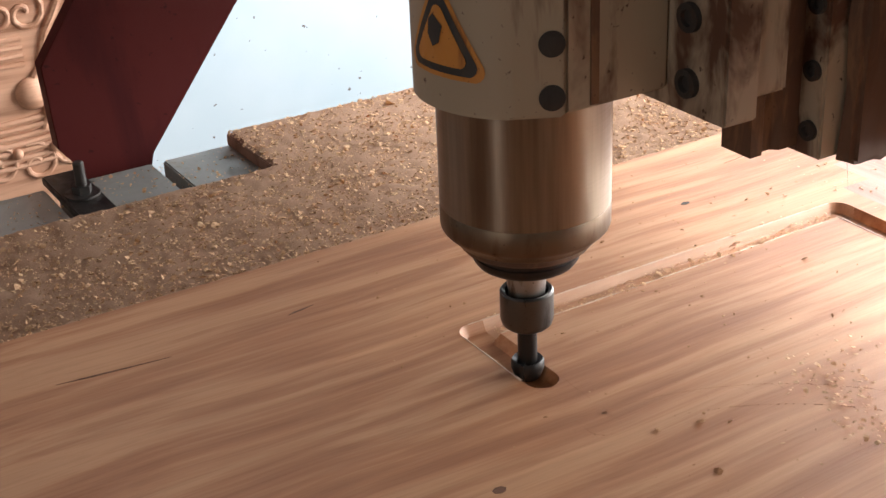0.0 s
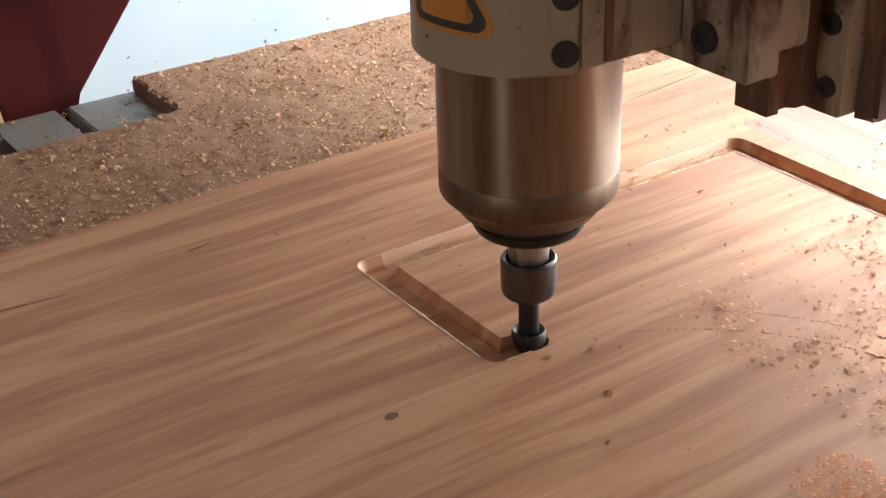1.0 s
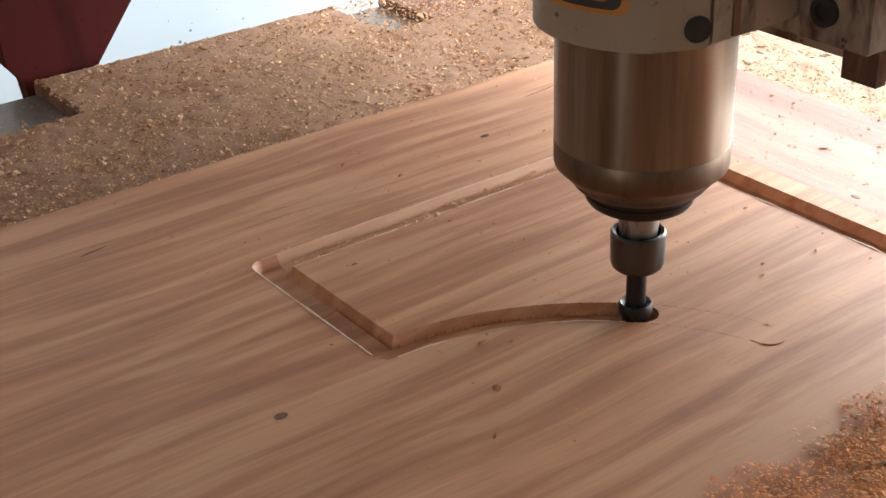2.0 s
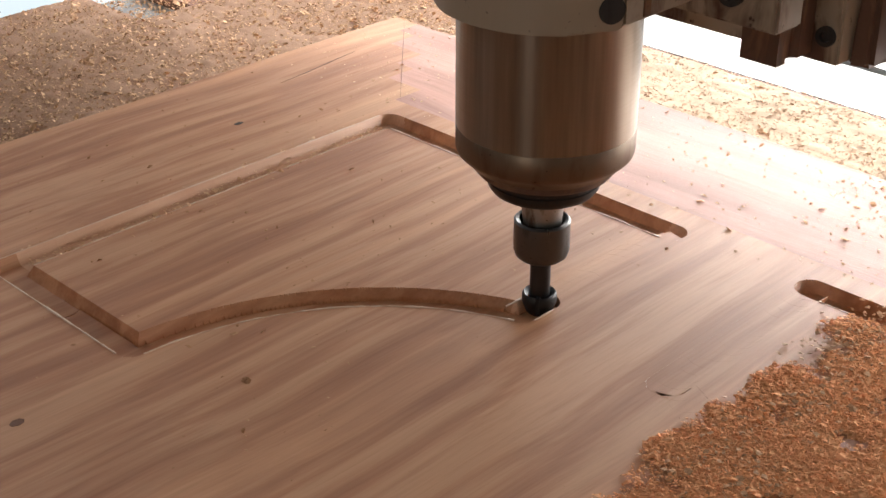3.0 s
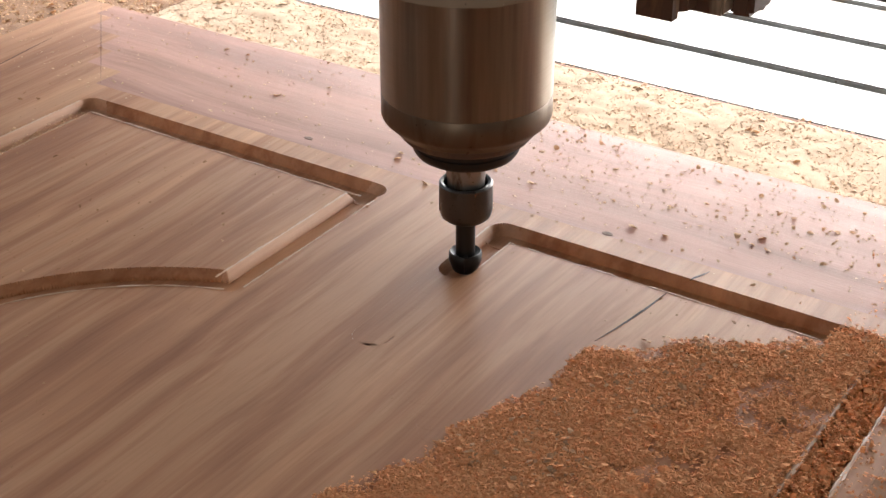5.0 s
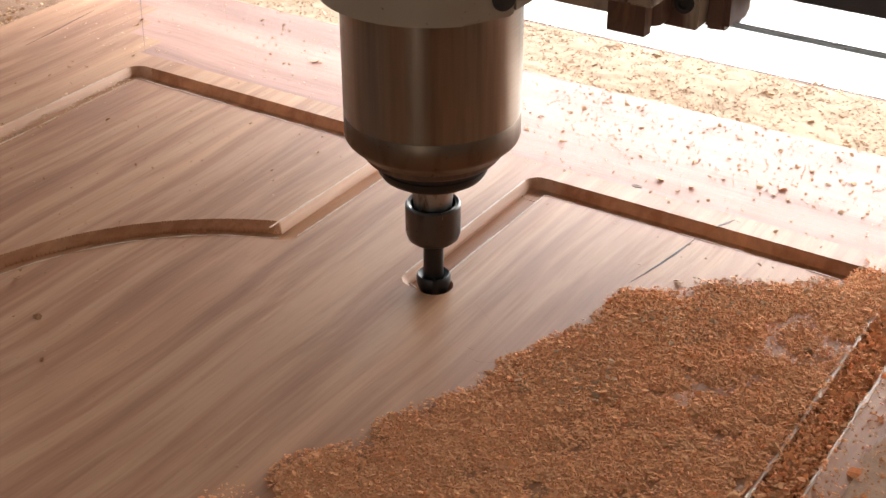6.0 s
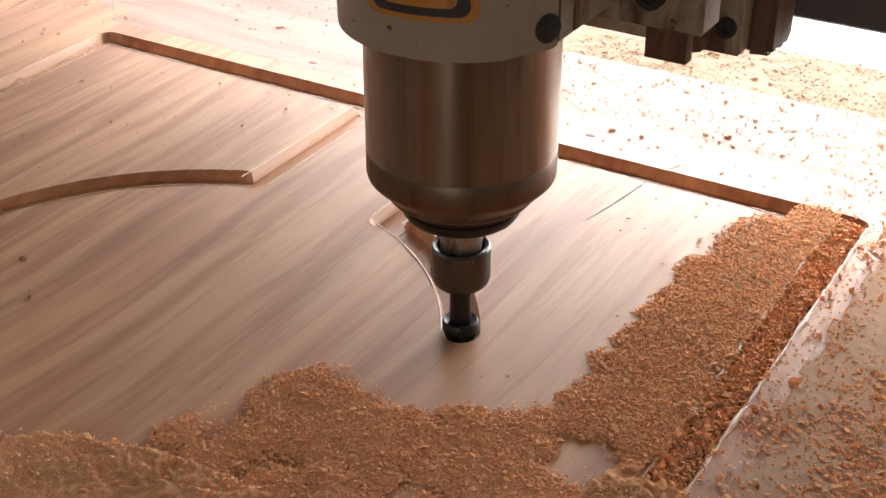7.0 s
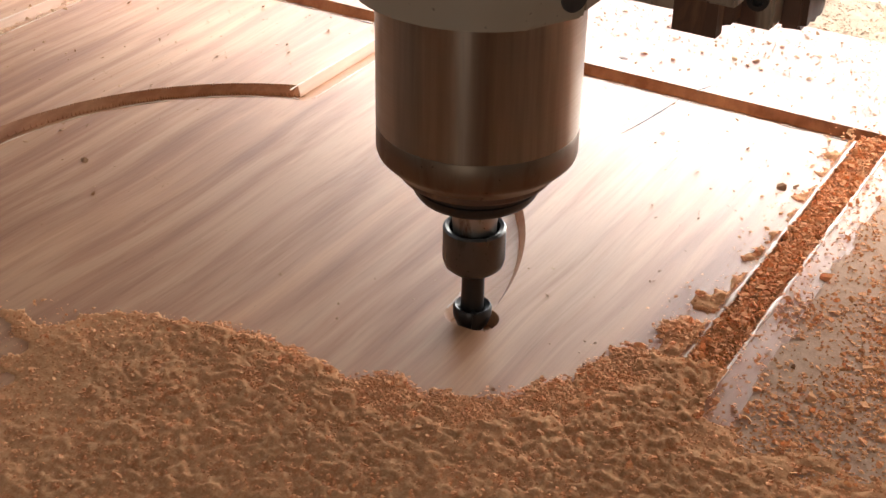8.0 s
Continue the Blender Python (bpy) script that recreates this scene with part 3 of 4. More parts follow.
        part("guide_block", box(0.0825, 0.1075, a - 0.018 * (side < 0) - 0.002, b + 0.018 * (side > 0) + 0.002, 0.197, 0.275, 0.002), CREAM_DIRTY, head, "", True)
    slide = part("slide_body", box(0.1385, 0.190, -0.104, 0.104, 0.145, 0.46, 0.0015), CREAM_DIRTY, head, "", True)
    for y in (-0.095, 0.095):
        for z in (0.162, 0.199, 0.239, 0.282):
            bm = lathe([(0, 0), (0.0062, 0), (0.0062, 0.003), (0.0035, 0.0032), (0.003, 0.001), (0, 0.001)], 18)
            bmesh.ops.rotate(bm, verts=bm.verts, cent=(0, 0, 0), matrix=Matrix.Rotation(radians(-90), 3, "Y"))
            bmesh.ops.translate(bm, verts=bm.verts, vec=(0.1387, y, z))
            part("slide_bolt", bm, HOLE, slide, "", True)
    bm = box(0.1525, 0.197, -0.118, -0.1043, 0.1415, 0.44, 0.003)
    bmesh.ops.subdivide_edges(bm, edges=bm.edges[:], cuts=6, use_grid_fill=True)
    for v in bm.verts:
        v.co += Vector((noise.noise(v.co * 90) * 0.003, noise.noise(v.co * 70 + Vector((3, 1, 2))) * 0.003, noise.noise(v.co * 80 + Vector((7, 0, 2))) * 0.003))
    part("caked_dust", bm, GREASE, head, "thick brown sawdust caked in grease", True)
    for ob in head.children:
        kind = ob.name.split(".")[0]
        if kind in ("collar", "flange", "bearing_cap", "spindle_jacket"):
            ob.location.z = 0.002
        if kind in ("nose", "collet_nut", "cutter"):
            ob.location.z = -0.002
    return head


head = build_head()


def build_gantry():
    gantry = thing("gantry", "dark grey gantry beam on dark red side plates", "gantry")
    # The beam's unseen upper part is added height that blocks the door light.
    part("beam", box(0.205, 0.40, -1.50, 0.62, 0.150, 0.72, 0.004), GREY_BEAM, gantry)
    outline = [(0.0855, 0.089), (-0.0215, -0.047), (-0.045, -0.14), (-0.085, -0.14), (-0.0965, -0.043), (-0.1135, -0.022), (-0.1175, 0.062), (-0.0765, 0.119), (0.17, 0.44), (0.17, 0.74), (0.42, 0.74), (0.42, 0.44)]
    for y in (0.560, -1.49):
        bm = bmesh.new()
        fa = [bm.verts.new((x, y, z)) for x, z in outline]
        fb = [bm.verts.new((x, y + 0.02, z)) for x, z in outline]
        bm.faces.new(fa)
        bm.faces.new(fb[::-1])
        for i in range(len(outline)):
            j = (i + 1) % len(outline)
            bm.faces.new((fa[i], fa[j], fb[j], fb[i]))
        bmesh.ops.bevel(bm, geom=bm.edges[:], offset=0.001, segments=1, affect="EDGES")
        part("side_plate", bm, RED, gantry, "dark red painted steel side plate")
    return gantry


gantry = build_gantry()


def build_bed_clamp():
    """A stud clamp left standing in a slot of the bed."""
    ob = thing("bed_clamp", "oily steel stud clamp standing in a bed slot", "clamp", (-0.466, 0.494, -0.053))
    part("strap", box(-0.019, 0.017, -0.048, 0.066, 0.0002, 0.0085, 0.0012), BLACK, ob)
    part("washer", lathe([(0, 0.0086), (0.0165, 0.0086), (0.0165, 0.0108), (0, 0.0108)], 32), NUT, ob, "", True)
    part("nut", lathe([(0, 0.0109), (0.0095, 0.0109), (0.0095, 0.0185), (0, 0.0185)], 6), NUT, ob)
    part("stud", lathe([(0, 0.0185), (0.0052, 0.0185), (0.0052, 0.0400), (0.0040, 0.0415), (0, 0.0415)], 20), NUT, ob, "", True)
    return ob


build_bed_clamp()


def tube(points, radius, seg=8):
    bm = bmesh.new()
    rings = []
    for i, p in enumerate(points):
        a, b = Vector(points[max(i - 1, 0)]), Vector(points[min(i + 1, len(points) - 1)])
        d = (b - a).normalized()
        n1 = Vector((0, 1, 0))
        n2 = d.cross(n1).normalized()
        rings.append([bm.verts.new(Vector(p) + radius * (math.cos(2 * math.pi * k / seg) * n1 + math.sin(2 * math.pi * k / seg) * n2)) for k in range(seg)])
    for r1, r2 in zip(rings, rings[1:]):
        for k in range(seg):
            bm.faces.new((r1[k], r1[(k + 1) % seg], r2[(k + 1) % seg], r2[k]))
    bm.faces.new(rings[0])
    bm.faces.new(rings[-1][::-1])
    return bm


def build_carved_panel():
    """A finished carved leaf that leans behind the machine."""
    ob = thing("carved_panel", "finished reddish carved timber leaf leaning behind the machine", "carved panel", (0, 0.85, 0))
    part("leaf", box(-1.05, -0.285, 0.004, 0.045, -0.85, 0.62, 0.003), WOOD_CARVED, ob)
    wave = [(-0.325, 0.004, 0.075), (-0.338, 0.004, 0.045), (-0.350, 0.004, 0.022), (-0.362, 0.004, 0.004), (-0.368, 0.004, -0.014), (-0.372, 0.004, -0.032), (-0.382, 0.004, -0.044), (-0.384, 0.004, -0.058), (-0.376, 0.004, -0.072), (-0.372, 0.004, -0.09), (-0.380, 0.004, -0.108)]
    part("moulding", tube(wave, 0.0075), WOOD_CARVED, ob, "", True)
    part("moulding", tube([(x - 0.020, y, z + 0.004) for x, y, z in wave], 0.005), WOOD_CARVED, ob, "", True)
    boss = lathe([(0, 0.012), (0.010, 0.0105), (0.017, 0.006), (0.020, 0.0), (0, 0.0)], 32)
    bmesh.ops.rotate(boss, verts=boss.verts, cent=(0, 0, 0), matrix=Matrix.Rotation(radians(90), 3, "X"))
    bmesh.ops.translate(boss, verts=boss.verts, vec=(-0.407, 0.003, -0.060))
    part("boss", boss, WOOD_CARVED, ob, "", True)
    for k in range(7):
        z = -0.088 - 0.009 * k
        part("flute", tube([(-0.60 + 0.03 * i, 0.004, z + 0.003 * math.sin(i * 0.9)) for i in range(8)], 0.0038), WOOD_CARVED, ob, "", True)
    for k in range(4):
        z = 0.006 - 0.010 * k
        part("flute", tube([(-0.62 + 0.03 * i, 0.004, z) for i in range(8)], 0.0034), WOOD_CARVED, ob, "", True)
    for cx, cz, turn in ((-0.415, -0.145, 1), (-0.372, -0.135, -1), (-0.402, 0.034, 1), (-0.432, 0.036, -1), (-0.46, -0.14, 1)):
        spiral = [(cx + turn * (0.003 + 0.0016 * i) * math.cos(i * 0.55), 0.004, cz + (0.003 + 0.0016 * i) * math.sin(i * 0.55)) for i in range(16)]
        part("scroll", tube(spiral, 0.0036), WOOD_CARVED, ob, "", True)
    for bx, bz in ((-0.345, -0.127), (-0.358, -0.142), (-0.392, -0.128), (-0.436, -0.128), (-0.392, -0.086), (-0.379, -0.118)):
        ball = bmesh.new()
        bmesh.ops.create_uvsphere(ball, u_segments=16, v_segments=10, radius=0.0065)
        bmesh.ops.translate(ball, verts=ball.verts, vec=(bx, 0.001, bz))
        part("bead", ball, WOOD_CARVED, ob, "", True)
    return ob


build_carved_panel()


def flat_mark(name, outline, lift, material, label):
    """A thin inlay on the door's face."""
    bm = bmesh.new()
    top = [bm.verts.new((x, y, lift)) for x, y in outline]
    low = [bm.verts.new((x, y, -0.0005)) for x, y in outline]
    bm.faces.new(top)
    for i in range(len(outline)):
        j = (i + 1) % len(outline)
        bm.faces.new((top[i], low[i], low[j], top[j]))
    return part(name, bm, material, door, label)


KNOT = painted("dark_knot_wood", (0.045, 0.026, 0.018), (0.03, 0.018, 0.012), 0.5, 0.6, 0.0, 120)
STREAK = painted("brown_pith_streak", (0.15, 0.062, 0.03), (0.10, 0.04, 0.02), 0.5, 0.6, 0.0, 120)


def oval(cx, cy, a, b, n=14):
    return [(cx + a * math.cos(2 * math.pi * i / n), cy + b * math.sin(2 * math.pi * i / n)) for i in range(n)]


def sliver(points, width):
    up, down = [], []
    for i, (x, y) in enumerate(points):
        f = i / (len(points) - 1)
        w = width * (0.15 + math.sin(math.pi * f)) * (0.8 + 0.4 * noise.noise((x * 300, y * 300, 0)))
        up.append((x, y + w))
        down.append((x, y - w))
    return up + down[::-1]


flat_mark("knot", oval(-0.100, 0.074, 0.0042, 0.0022), 0.0002, KNOT, "small dark knot hole")
flat_mark("knot", oval(0.034, -0.192, 0.0022, 0.0040), 0.0002, STREAK, "small brown knot")
flat_mark("knot", oval(0.025, -0.453, 0.0022, 0.0040), 0.0002, STREAK, "small brown knot")
flat_mark("knot", oval(-0.439, -0.166, 0.0045, 0.0032, 7), 0.0002, STREAK, "small brown knot")
flat_mark("pith_streak", sliver([(-0.446, 0.0915), (-0.440, 0.0930), (-0.433, 0.0938), (-0.424, 0.0955)], 0.0011), 0.0002, STREAK, "brown pith streak")
flat_mark("pith_streak", sliver([(-0.612, 0.0945), (-0.590, 0.0915), (-0.570, 0.0890), (-0.536, 0.0850)], 0.0010), 0.0002, STREAK, "brown pith streak")
flat_mark("pith_streak", sliver([(-0.02, 0.118), (0.01, 0.121), (0.05, 0.127), (0.075, 0.130)], 0.0009), 0.0002, STREAK, "brown pith streak")
flat_mark("crack", sliver([(-0.096, -0.5075), (-0.080, -0.5110), (-0.064, -0.5140), (-0.048, -0.5165), (-0.036, -0.5180), (-0.0215, -0.5195)], 0.0008), 0.0002, KNOT, "fine dark crack")
flat_mark("crack", sliver([(-0.0005, -0.5250), (0.004, -0.5262), (0.010, -0.5290), (0.016, -0.5312)], 0.0009), 0.0002, KNOT, "fine dark crack")
flat_mark("joint", sliver([(0.0236, 0.0176), (0.07, 0.0640), (0.12, 0.1140), (0.1658, 0.1598)], 0.0006), 0.0002, STREAK, "thin mitre joint line")


# ---------- sawdust ----------
def flakes(count, place, size, seed, flat=0.5):
    """Many small bent chips as one mesh; place(n) gives their centres."""
    rng = np.random.default_rng(seed)
    c = place(count, rng)
    count = len(c)
    L = size * rng.lognormal(0, 0.45, count)
    W = L * rng.uniform(0.35, 0.8, count)
    yaw = rng.uniform(0, 2 * np.pi, count)
    tilt = rng.normal(0, flat, count)
    ax = np.stack([np.cos(yaw), np.sin(yaw), np.tan(np.clip(tilt, -1, 1))], -1)
    ax /= np.linalg.norm(ax, axis=1)[:, None]
    bx = np.stack([-np.sin(yaw), np.cos(yaw), rng.normal(0, flat, count)], -1)
    bx /= np.linalg.norm(bx, axis=1)[:, None]
    up = np.array([0, 0, 1.0])
    lift = (L * 0.12)[:, None] * up
    t = (L * 0.07)[:, None] * up
    a, b = ax * (L / 2)[:, None], bx * (W / 2)[:, None]
    v = np.stack([c - a - b, c - a + b, c + b * 1.2 + lift, c - b * 1.2 + lift, c + a + b * 0.6, c + a - b * 0.6, c - t], 1).reshape(-1, 3)
    base = (np.arange(count) * 7)[:, None]
    f = []
    for tri in ((0, 3, 2, 1), (3, 5, 4, 2), (0, 1, 6), (5, 6, 4), (0, 6, 5, 3), (1, 2, 4, 6)):
        f.append((base + np.array(tri)).tolist())
    faces = [q for group in f for q in group]
    return v.tolist(), faces


def stuff(name, label, category, v, f, material, parent=None):
    ob = raw(name, v, f, material, parent)
    return tagged(ob, label, category, kind="stuff")


def board_place(n, rng):
    x = rng.uniform(-0.85, 0.40, n)
    y = rng.uniform(0.176, 0.545, n)
    keep = ~((x < -0.298) & (y > 0.432) & (rng.random(n) > 0.10))
    z = np.where(keep & ~((x < -0.298) & (y > 0.432)), -0.0378, -0.0522)
    return np.stack([x, y, z], -1)[keep]


def end_place(n, rng):
    x = 0.168 + (rng.random(n) ** 1.3) * 0.21
    y = rng.uniform(-0.85, 0.2, n)
    return np.stack([x, y, np.where(x < 0.358, -0.0378, -0.0522)], -1)


def sheet(name, x0, x1, y0, y1, z, step, height, material, label, category, scale=60, mask=None, kind="stuff"):
    """A lumpy layer of dust."""
    xs, ys = np.arange(x0, x1 + 1e-6, step), np.arange(y0, y1 + 1e-6, step)
    verts, ids = [], {}
    for i, x in enumerate(xs):
        for j, y in enumerate(ys):
            m = mask(x, y) if mask else 1.0
            if m <= -0.2:
                continue
            h = 0.6 + 0.5 * noise.noise((x * scale * 0.35, y * scale * 0.35, 2)) + 0.55 * noise.noise((x * scale, y * scale, z)) + 0.45 * noise.noise((x * scale * 2.3, y * scale * 2.3, 5))
            ids[i, j] = len(verts)
            verts.append((x, y, z + (height * max(h, 0.05) * min(max(m, 0.0), 1.0) - 0.0015 * (m <= 0))))
    faces = [(ids[i, j], ids[i + 1, j], ids[i + 1, j + 1], ids[i, j + 1]) for (i, j) in ids if (i + 1, j) in ids and (i, j + 1) in ids and (i + 1, j + 1) in ids]
    ob = stuff(name, label, category, verts, faces, material)
    ob.data.shade_smooth()
    return ob


sheet("settled_dust", -0.9, 0.355, 0.174, 0.434, -0.0395, 0.004, 0.0024, DUST_BOARD, "matted brown sawdust over the spoil board", "sawdust")
sheet("settled_dust", -0.293, 0.052, 0.434, 0.545, -0.0395, 0.005, 0.0024, DUST_BOARD, "matted brown sawdust over the spoil board", "sawdust")
sheet("settled_dust", 0.168, 0.355, -0.90, 0.173, -0.0395, 0.004, 0.0024, DUST_PALE, "pale yellow sawdust over the board beyond the door", "sawdust")
v, f = flakes(46000, board_place, 0.0017, 11, 0.45)
stuff("wood_chips", "pale curled wood chips strewn over the board", "wood chips", v, f, CHIP)
v, f = flakes(9000, board_place, 0.0025, 13, 0.45)
stuff("wood_chips", "larger pale wood chips strewn over the board", "wood chips", v, f, CHIP)
v, f = flakes(22000, end_place, 0.0019, 12, 0.3)
stuff("wood_chips", "pale curled wood chips strewn beyond the door", "wood chips", v, f, DUST_PALE)

# dust on the door: its edge before the cutter's wind clears it
EDGE = [(-0.75, -0.22), (-0.56, -0.29), (-0.465, -0.37), (-0.435, -0.41), (-0.386, -0.436), (-0.341, -0.451), (-0.278, -0.471), (-0.214, -0.496),
        (-0.159, -0.509), (-0.112, -0.517), (-0.099, -0.535), (-0.066, -0.558), (-0.044, -0.604), (-0.029, -0.645), (0.17, -0.66)]
# the drift's edge once the wind has passed
LAST = [(-0.75, -0.16), (-0.56, -0.22), (-0.484, -0.305), (-0.455, -0.364), (-0.436, -0.40), (-0.431, -0.45), (-0.431, -0.55), (-0.410, -0.590),
        (-0.384, -0.609), (-0.355, -0.627), (-0.313, -0.635), (-0.217, -0.644), (0.17, -0.649)]


def edge_y(x):
    return float(np.interp(x, [p[0] for p in EDGE], [p[1] for p in EDGE]))


def last_y(x):
    return float(np.interp(x, [p[0] for p in LAST], [p[1] for p in LAST]))


CLEAR = 0.085


def swept(x, y):
    """How near the cutter's wind comes to a place, over the clip."""
    return min(math.hypot(x - p[0], y - p[1]) for p in WIND)


WIND = [tip_at(t)[:2] for t in np.arange(4.6, 8.01, 0.05)]


def pile_mask(x, y):
    ragged = 0.8 * noise.noise((x * 48, y * 48, 1)) + 0.7 * noise.noise((x * 130, y * 130, 7))
    m = (last_y(x) - y) / 0.02 + ragged
    m = min(m, (swept(x, y) - CLEAR) / 0.014 + ragged)
    if x < -0.42:
        m = min(m, (-0.34 - y) / 0.12 + 0.45 * noise.noise((x * 40, y * 40, 3)))
    if y < -0.676 and x > -0.40:
        m = min(m, (-0.37 - x) / 0.03 + 0.8 * noise.noise((x * 50, y * 50, 4)))
    if x > -0.002:
        m = min(m, -0.5)
    if -0.674 < y < -0.649 and x > -0.325:
        m = min(m, -0.5)
    return m


sheet("sawdust_drift", -0.72, 0.16, -0.84, -0.22, 0.0003, 0.0016, 0.0036, DUST, "drift of fine orange sawdust lying on the door", "sawdust", 250, pile_mask)


def pile_place(n, rng):
    x = rng.uniform(-0.72, 0.16, n)
    y = rng.uniform(-0.84, -0.22, n)
    out = []
    for a, b in zip(x, y):
        m = pile_mask(a, b)
        if m > 0.02 or (m > -1.2 and rng.random() < 0.16 * (m + 1.2)):
            out.append((a, b, 0.0007 + 0.0034 * min(max(m, 0), 1) * rng.random()))
    return np.array(out)


v, f = flakes(125000, pile_place, 0.0013, 21, 0.25)
stuff("sawdust_flakes", "orange sawdust flakes heaped on the door", "sawdust", v, f, DUST)


def stile_place(n, rng):
    x = rng.uniform(-0.40, 0.165, n)
    y = rng.uniform(-0.842, -0.676, n)
    keep = [rng.random() < 0.10 + 0.75 * min(max((-0.69 - b) / 0.09 + 0.9 * noise.noise((a * 18, b * 26, 4)), 0), 1) * (1.0 if a < -0.02 else 0.3) for a, b in zip(x, y)]
    return np.stack([x, y, np.full(n, 0.0008)], -1)[np.array(keep)]


def film_mask(x, y):
    return min((-0.690 - y) / 0.014, 1.0) + 0.35 * noise.noise((x * 40, y * 60, 6)) - max(0.0, (x + 0.06) / 0.08)


sheet("dust_film", -0.42, 0.164, -0.842, -0.684, 0.0003, 0.0024, 0.0007, DUST_FILM, "thin tan dust film on the door's edge", "sawdust", 200, film_mask)
v, f = flakes(64000, stile_place, 0.0017, 22, 0.35)
stuff("sawdust_flakes", "orange sawdust flakes strewn along the door's edge", "sawdust", v, f, DUST)


def rail_place(n, rng):
    x = rng.uniform(0.01, 0.165, n)
    y = rng.uniform(-0.66, 0.16, n)
    keep = rng.random(n) < np.where((y < -0.33) & (x > 0.06), 0.9, 0.25)
    return np.stack([x, y, np.full(n, 0.0006)], -1)[keep]


v, f = flakes(2800, rail_place, 0.0017, 23, 0.3)
stuff("stray_chips", "fine chips scattered on the end rail", "wood chips", v, f, CHIP)


def loose_place(n, rng):
    x = -0.42 + 0.42 * rng.random(n) ** 0.75
    y = rng.uniform(-0.84, 0.165, n)
    z = np.full(n, 0.0007)
    d, _, _ = to_line(x, y, OLD + FRESH)
    keep = d > HALF + 0.001
    keep &= ~((np.hypot(x + 0.2, y + 0.40) < 0.16) & (rng.random(n) < 0.9))
    return np.stack([x, y, z], -1)[keep]


v, f = flakes(1000, loose_place, 0.0015, 31, 0.3)
stuff("stray_chips", "single wood chips scattered on the door", "wood chips", v, f, STRAY)


def groove_place(n, rng):
    x = rng.uniform(-0.358, -0.008, n)
    y = -0.662 + rng.normal(0, 0.0055, n).clip(-0.0102, 0.0102)
    return np.stack([x, y, -0.0034 + 0.0042 * rng.random(n)], -1)


v, f = flakes(12000, groove_place, 0.0018, 41, 0.5)
stuff("groove_chips", "orange chips packed in a routed groove", "sawdust", v, f, DUST)


def silt_place(n, rng):
    x = rng.uniform(-0.335, -0.015, n)
    y = -0.005 + rng.normal(0, 0.006, n).clip(-0.014, 0.014)
    return np.stack([x, y, np.where(np.abs(y + 0.005) < 0.0105, -0.0066 + 0.002 * rng.random(n), 0.0006)], -1)


v, f = flakes(900, silt_place, 0.0014, 43, 0.4)
stuff("groove_chips", "pale chips lying along a routed groove", "sawdust", v, f, CHIP)


def front_y(x, t):
    """Where the drift's edge stands, before and while the wind pushes it back."""
    if t < 4.6:
        return float(np.interp(t, [1.2, 2.3, 2.6, 3.5, 4.6], [max(edge_y(x), -0.338), max(edge_y(x), -0.378), max(edge_y(x), -0.410), max(edge_y(x), -0.455), edge_y(x)]))
    if x > -0.30:
        return float(np.interp(t, [6.3, 7.05, 7.4], [edge_y(x), min(edge_y(x), -0.60), -0.660]))
    return edge_y(x)


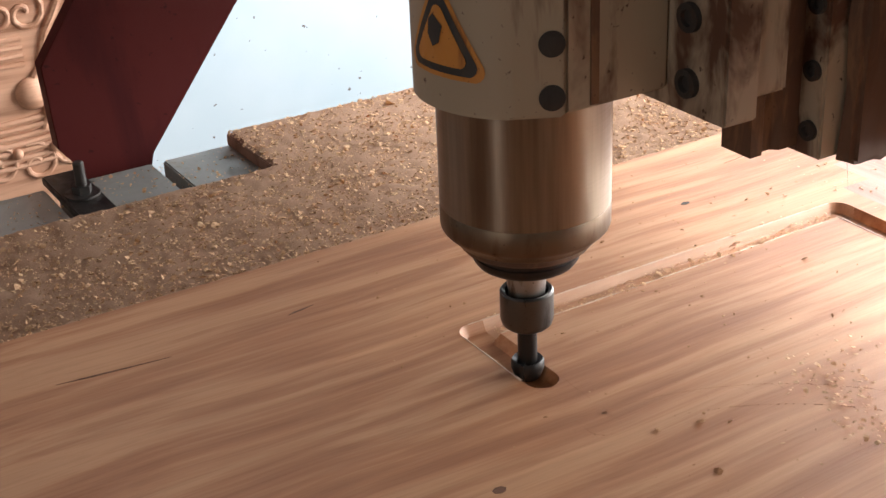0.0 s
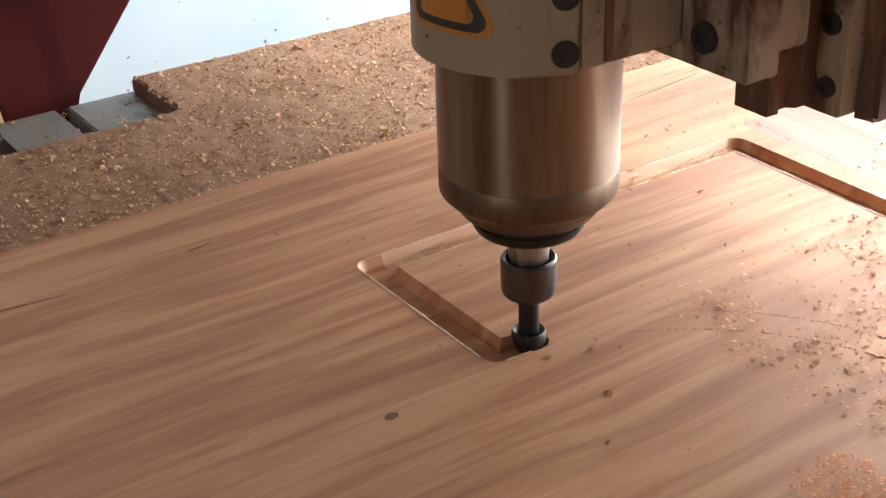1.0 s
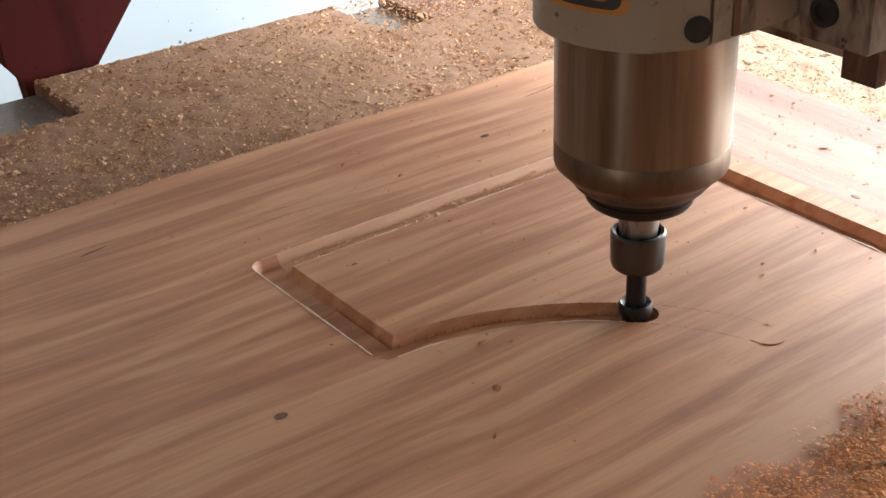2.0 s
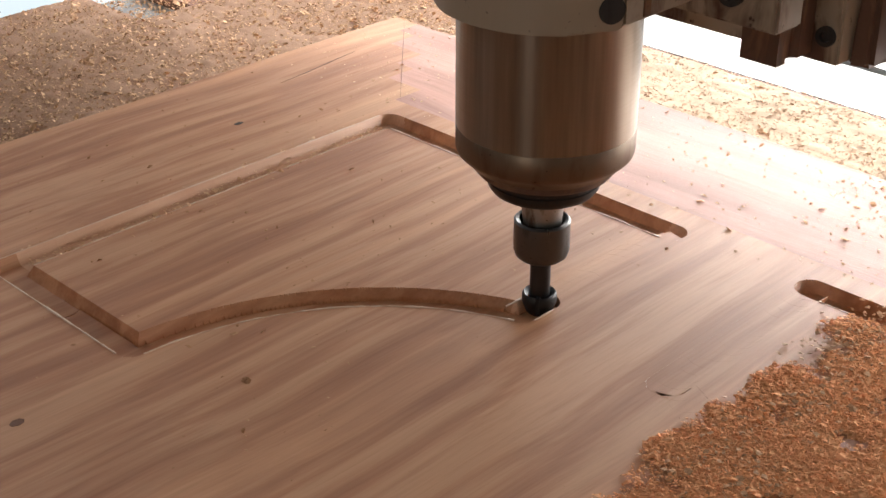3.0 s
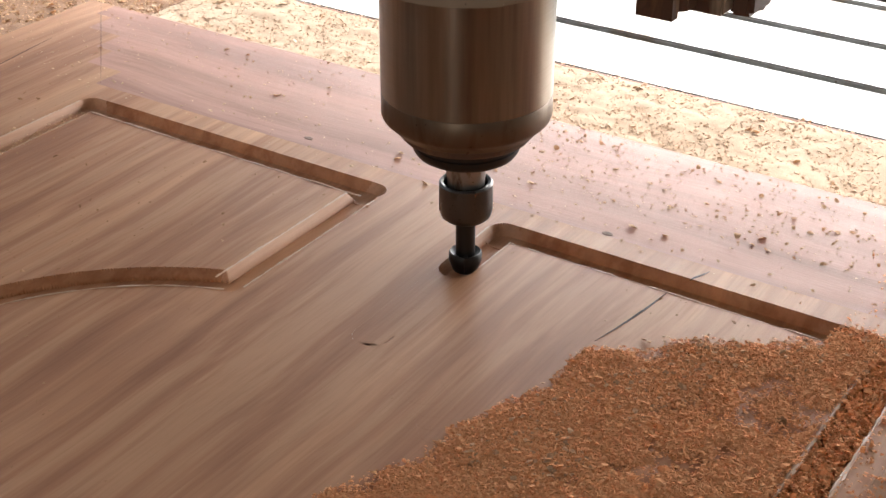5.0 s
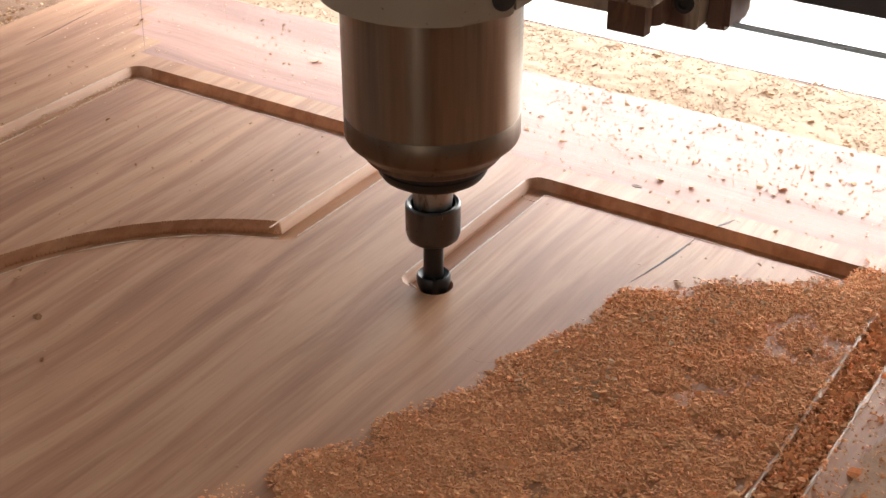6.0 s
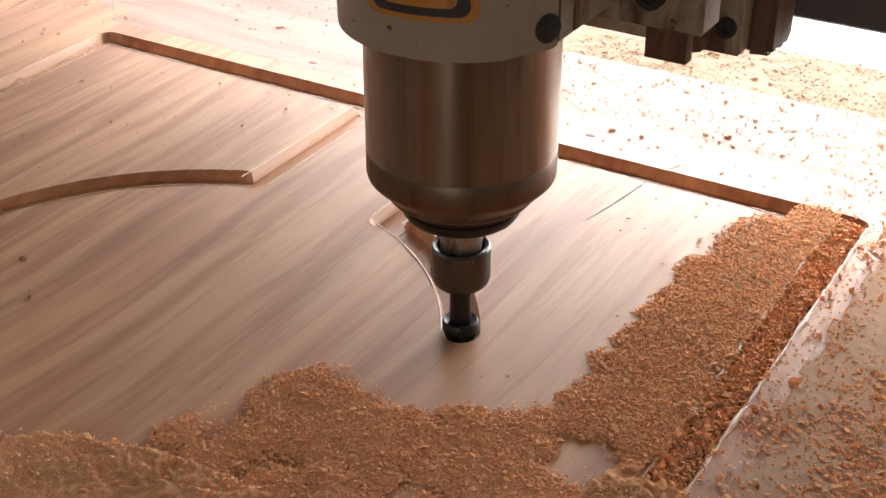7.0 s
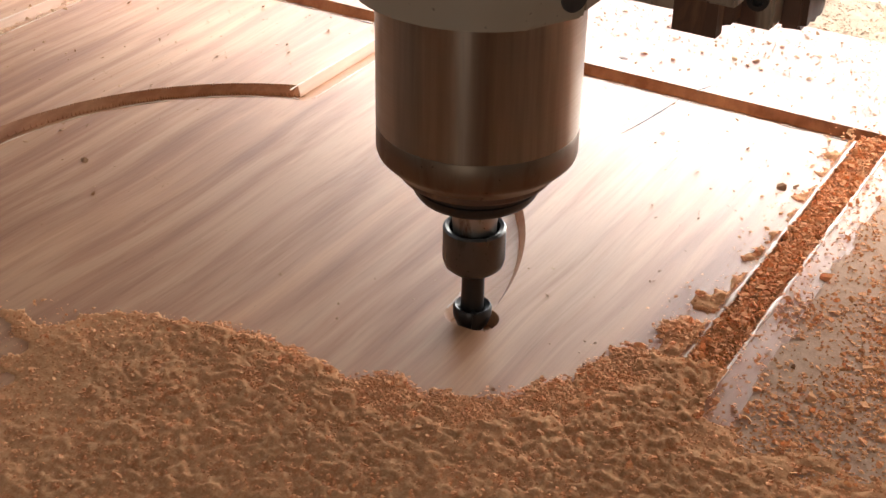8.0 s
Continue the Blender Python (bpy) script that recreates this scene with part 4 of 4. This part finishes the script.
def build_clumps():
    """Loose clumps inside the reach of the wind, each with its way outwards."""
    rng = np.random.default_rng(5)
    pile = thing("loose_sawdust", "loose clumps of orange sawdust blown aside by the cutter", "sawdust", kind="stuff")
    shapes = []
    for k in range(12):
        wide, many = (0.0150, 240) if k < 6 else (0.018, 16) if k < 9 else (0.017, 130)

        def disc(n, r):
            a, q = r.uniform(0, 6.28, n), wide * np.sqrt(r.random(n))
            return np.stack([q * np.cos(a), q * np.sin(a), 0.0005 + 0.0018 * r.random(n) * (1 - q / wide / 1.1)], -1)
        v, f = flakes(many, disc, 0.0022 if 6 <= k < 9 else 0.0014, 60 + k, 0.25)
        if k < 6:
            first = len(v)
            r2 = np.random.default_rng(90 + k)
            v.append((0.0, 0.0, 0.0009))
            for ring, (rad, hgt) in enumerate(((0.002, 0.0009), (0.004, 0.0009), (0.006, 0.0009), (0.008, 0.0008), (0.0095, 0.0007), (0.0115, 0.0))):
                for q in range(26):
                    a = 2 * math.pi * q / 26
                    w = rad * (1 + (0.30 * r2.normal() if ring == 5 else 0.05 * r2.normal()))
                    v.append((w * math.cos(a), w * math.sin(a), max(hgt + 0.00045 * r2.normal(), 0.0001) if ring < 5 else -0.0006))
            for q in range(26):
                f.append([first, first + 1 + q, first + 1 + (q + 1) % 26])
                for ring in range(5):
                    o = first + 1 + ring * 26
                    f.append([o + q, o + 26 + q, o + 26 + (q + 1) % 26, o + (q + 1) % 26])
        me = bpy.data.meshes.new("clump")
        me.from_pydata(v, [], f)
        me.materials.append(CHIP if 6 <= k < 9 else DUST)
        shapes.append(me)
    made = []
    for x in np.arange(-0.43, -0.01, 0.0158):
        for y in np.arange(-0.645, -0.17, 0.0158):
            px, py = x + rng.uniform(-0.010, 0.010), y + rng.uniform(-0.010, 0.010)
            thick = py < max(edge_y(px), -0.345) - 0.004
            if swept(px, py) > CLEAR + 0.004 and py < last_y(px) and pile_mask(px, py) > 0.5:
                continue
            if not thick and (rng.random() > 0.42 or px < -0.25):
                continue
            inside = max(edge_y(px), -0.345) - py
            solid = rng.random() < (min(max(inside - 0.02, 0) / 0.10, 0.82) if px < -0.12 else 0.35)
            if thick and not solid and rng.random() < (0.62 if inside < 0.04 else 0.33):
                continue
            ob = new("clump", shapes[int(rng.integers(6)) if thick and solid else 9 + int(rng.integers(3)) if thick else 6 + int(rng.integers(3))])
            blown = px > -0.30 and rng.random() < 0.8
            leap, far_y = rng.uniform(7.02, 7.2), rng.uniform(-1.12, -0.90)
            ob.parent = pile
            spin = rng.uniform(0, 360)
            rows, far = [], CLEAR + rng.uniform(-0.004, 0.014)
            lag = rng.uniform(-0.050, -0.002)
            for t in np.arange(0.0, 8.001, 0.1):
                tx, ty, _ = tip_at(t)
                d = math.hypot(px - tx, py - ty)
                reach = far if t > 4.6 else 0.07
                if d < reach:
                    k = min(reach / max(d, 1e-4), 1 + 0.02 / max(d, 1e-4))
                    px, py = tx + (px - tx) * k, ty + (py - ty) * k
                if thick or t > 1.3:
                    py = min(py, front_y(px, t) + lag)
                if t > 7.0 and px < -0.36 and -0.52 < py:
                    px = min(px, float(np.interp(t, [7.0, 7.9], [-0.36, -0.438])) + lag)
                py = max(py, float(np.interp(t, [7.05, 7.3], [-0.638, -0.664])) if px > -0.35 else -0.649)
                if blown and t > leap:
                    py = float(np.interp(t, [leap, leap + 0.22], [py, far_y]))
                sunk = 0.0004 if py > -0.651 or px < -0.33 or py < -0.67 else -0.0040
                if py < -0.68:
                    sunk = float(np.interp(py, [-0.9, -0.80, -0.68], [-0.0395, 0.004, 0.001]))
                rows.append((round(float(t), 2), px, py, sunk))
            if not blown and py > last_y(px) + 0.004 and px < -0.29:
                gone = -0.47 + 0.03 * rng.random()
                rows = [(t, a if t < 6.8 else float(np.interp(t, [6.8, 7.3], [a, gone])), b, c) for t, a, b, c in rows]
                px = gone
            keyed = [r for i, r in enumerate(rows) if i % 4 == 0 or (blown and 70 <= i <= 75)]
            if keyed[-1][0] < 8.0:
                keyed.append((8.0, px, py, sunk))
            made.append((ob, [(t, pose(a, b, c, 0, 0, spin)) for t, a, b, c in keyed]))
    return made


clumps = build_clumps()


# ---------- motion ----------
def motions():
    walk(head, [(t, pose(x, y, z)) for t, x, y, z in TIP])
    walk(gantry, [(t, pose(x, 0, 0)) for t, x, y, z in TIP])
    for ob, t in strips:
        sink = pose(0, 0, -DEEP)
        if t <= 0.08:
            walk(ob, [(0.0, sink), (8.0, sink)])
        else:
            rows = [(0.0, pose(0, 0, 0)), (t - 0.034, pose(0, 0, 0)), (t, sink)]
            walk(ob, rows + ([(8.0, sink)] if t < 7.96 else []))
    for ob, t in rims:
        low, up = pose(0, 0, -0.0012), pose(0, 0, 0)
        if t <= 0.08:
            walk(ob, [(0.0, up), (8.0, up)])
        elif t > 8.0:
            walk(ob, [(0.0, low), (8.0, low)])
        else:
            walk(ob, [(0.0, low), (t - 0.034, low), (t, up)] + ([(8.0, up)] if t < 7.96 else []))
    for ob, rows in clumps:
        walk(ob, rows)


motions()
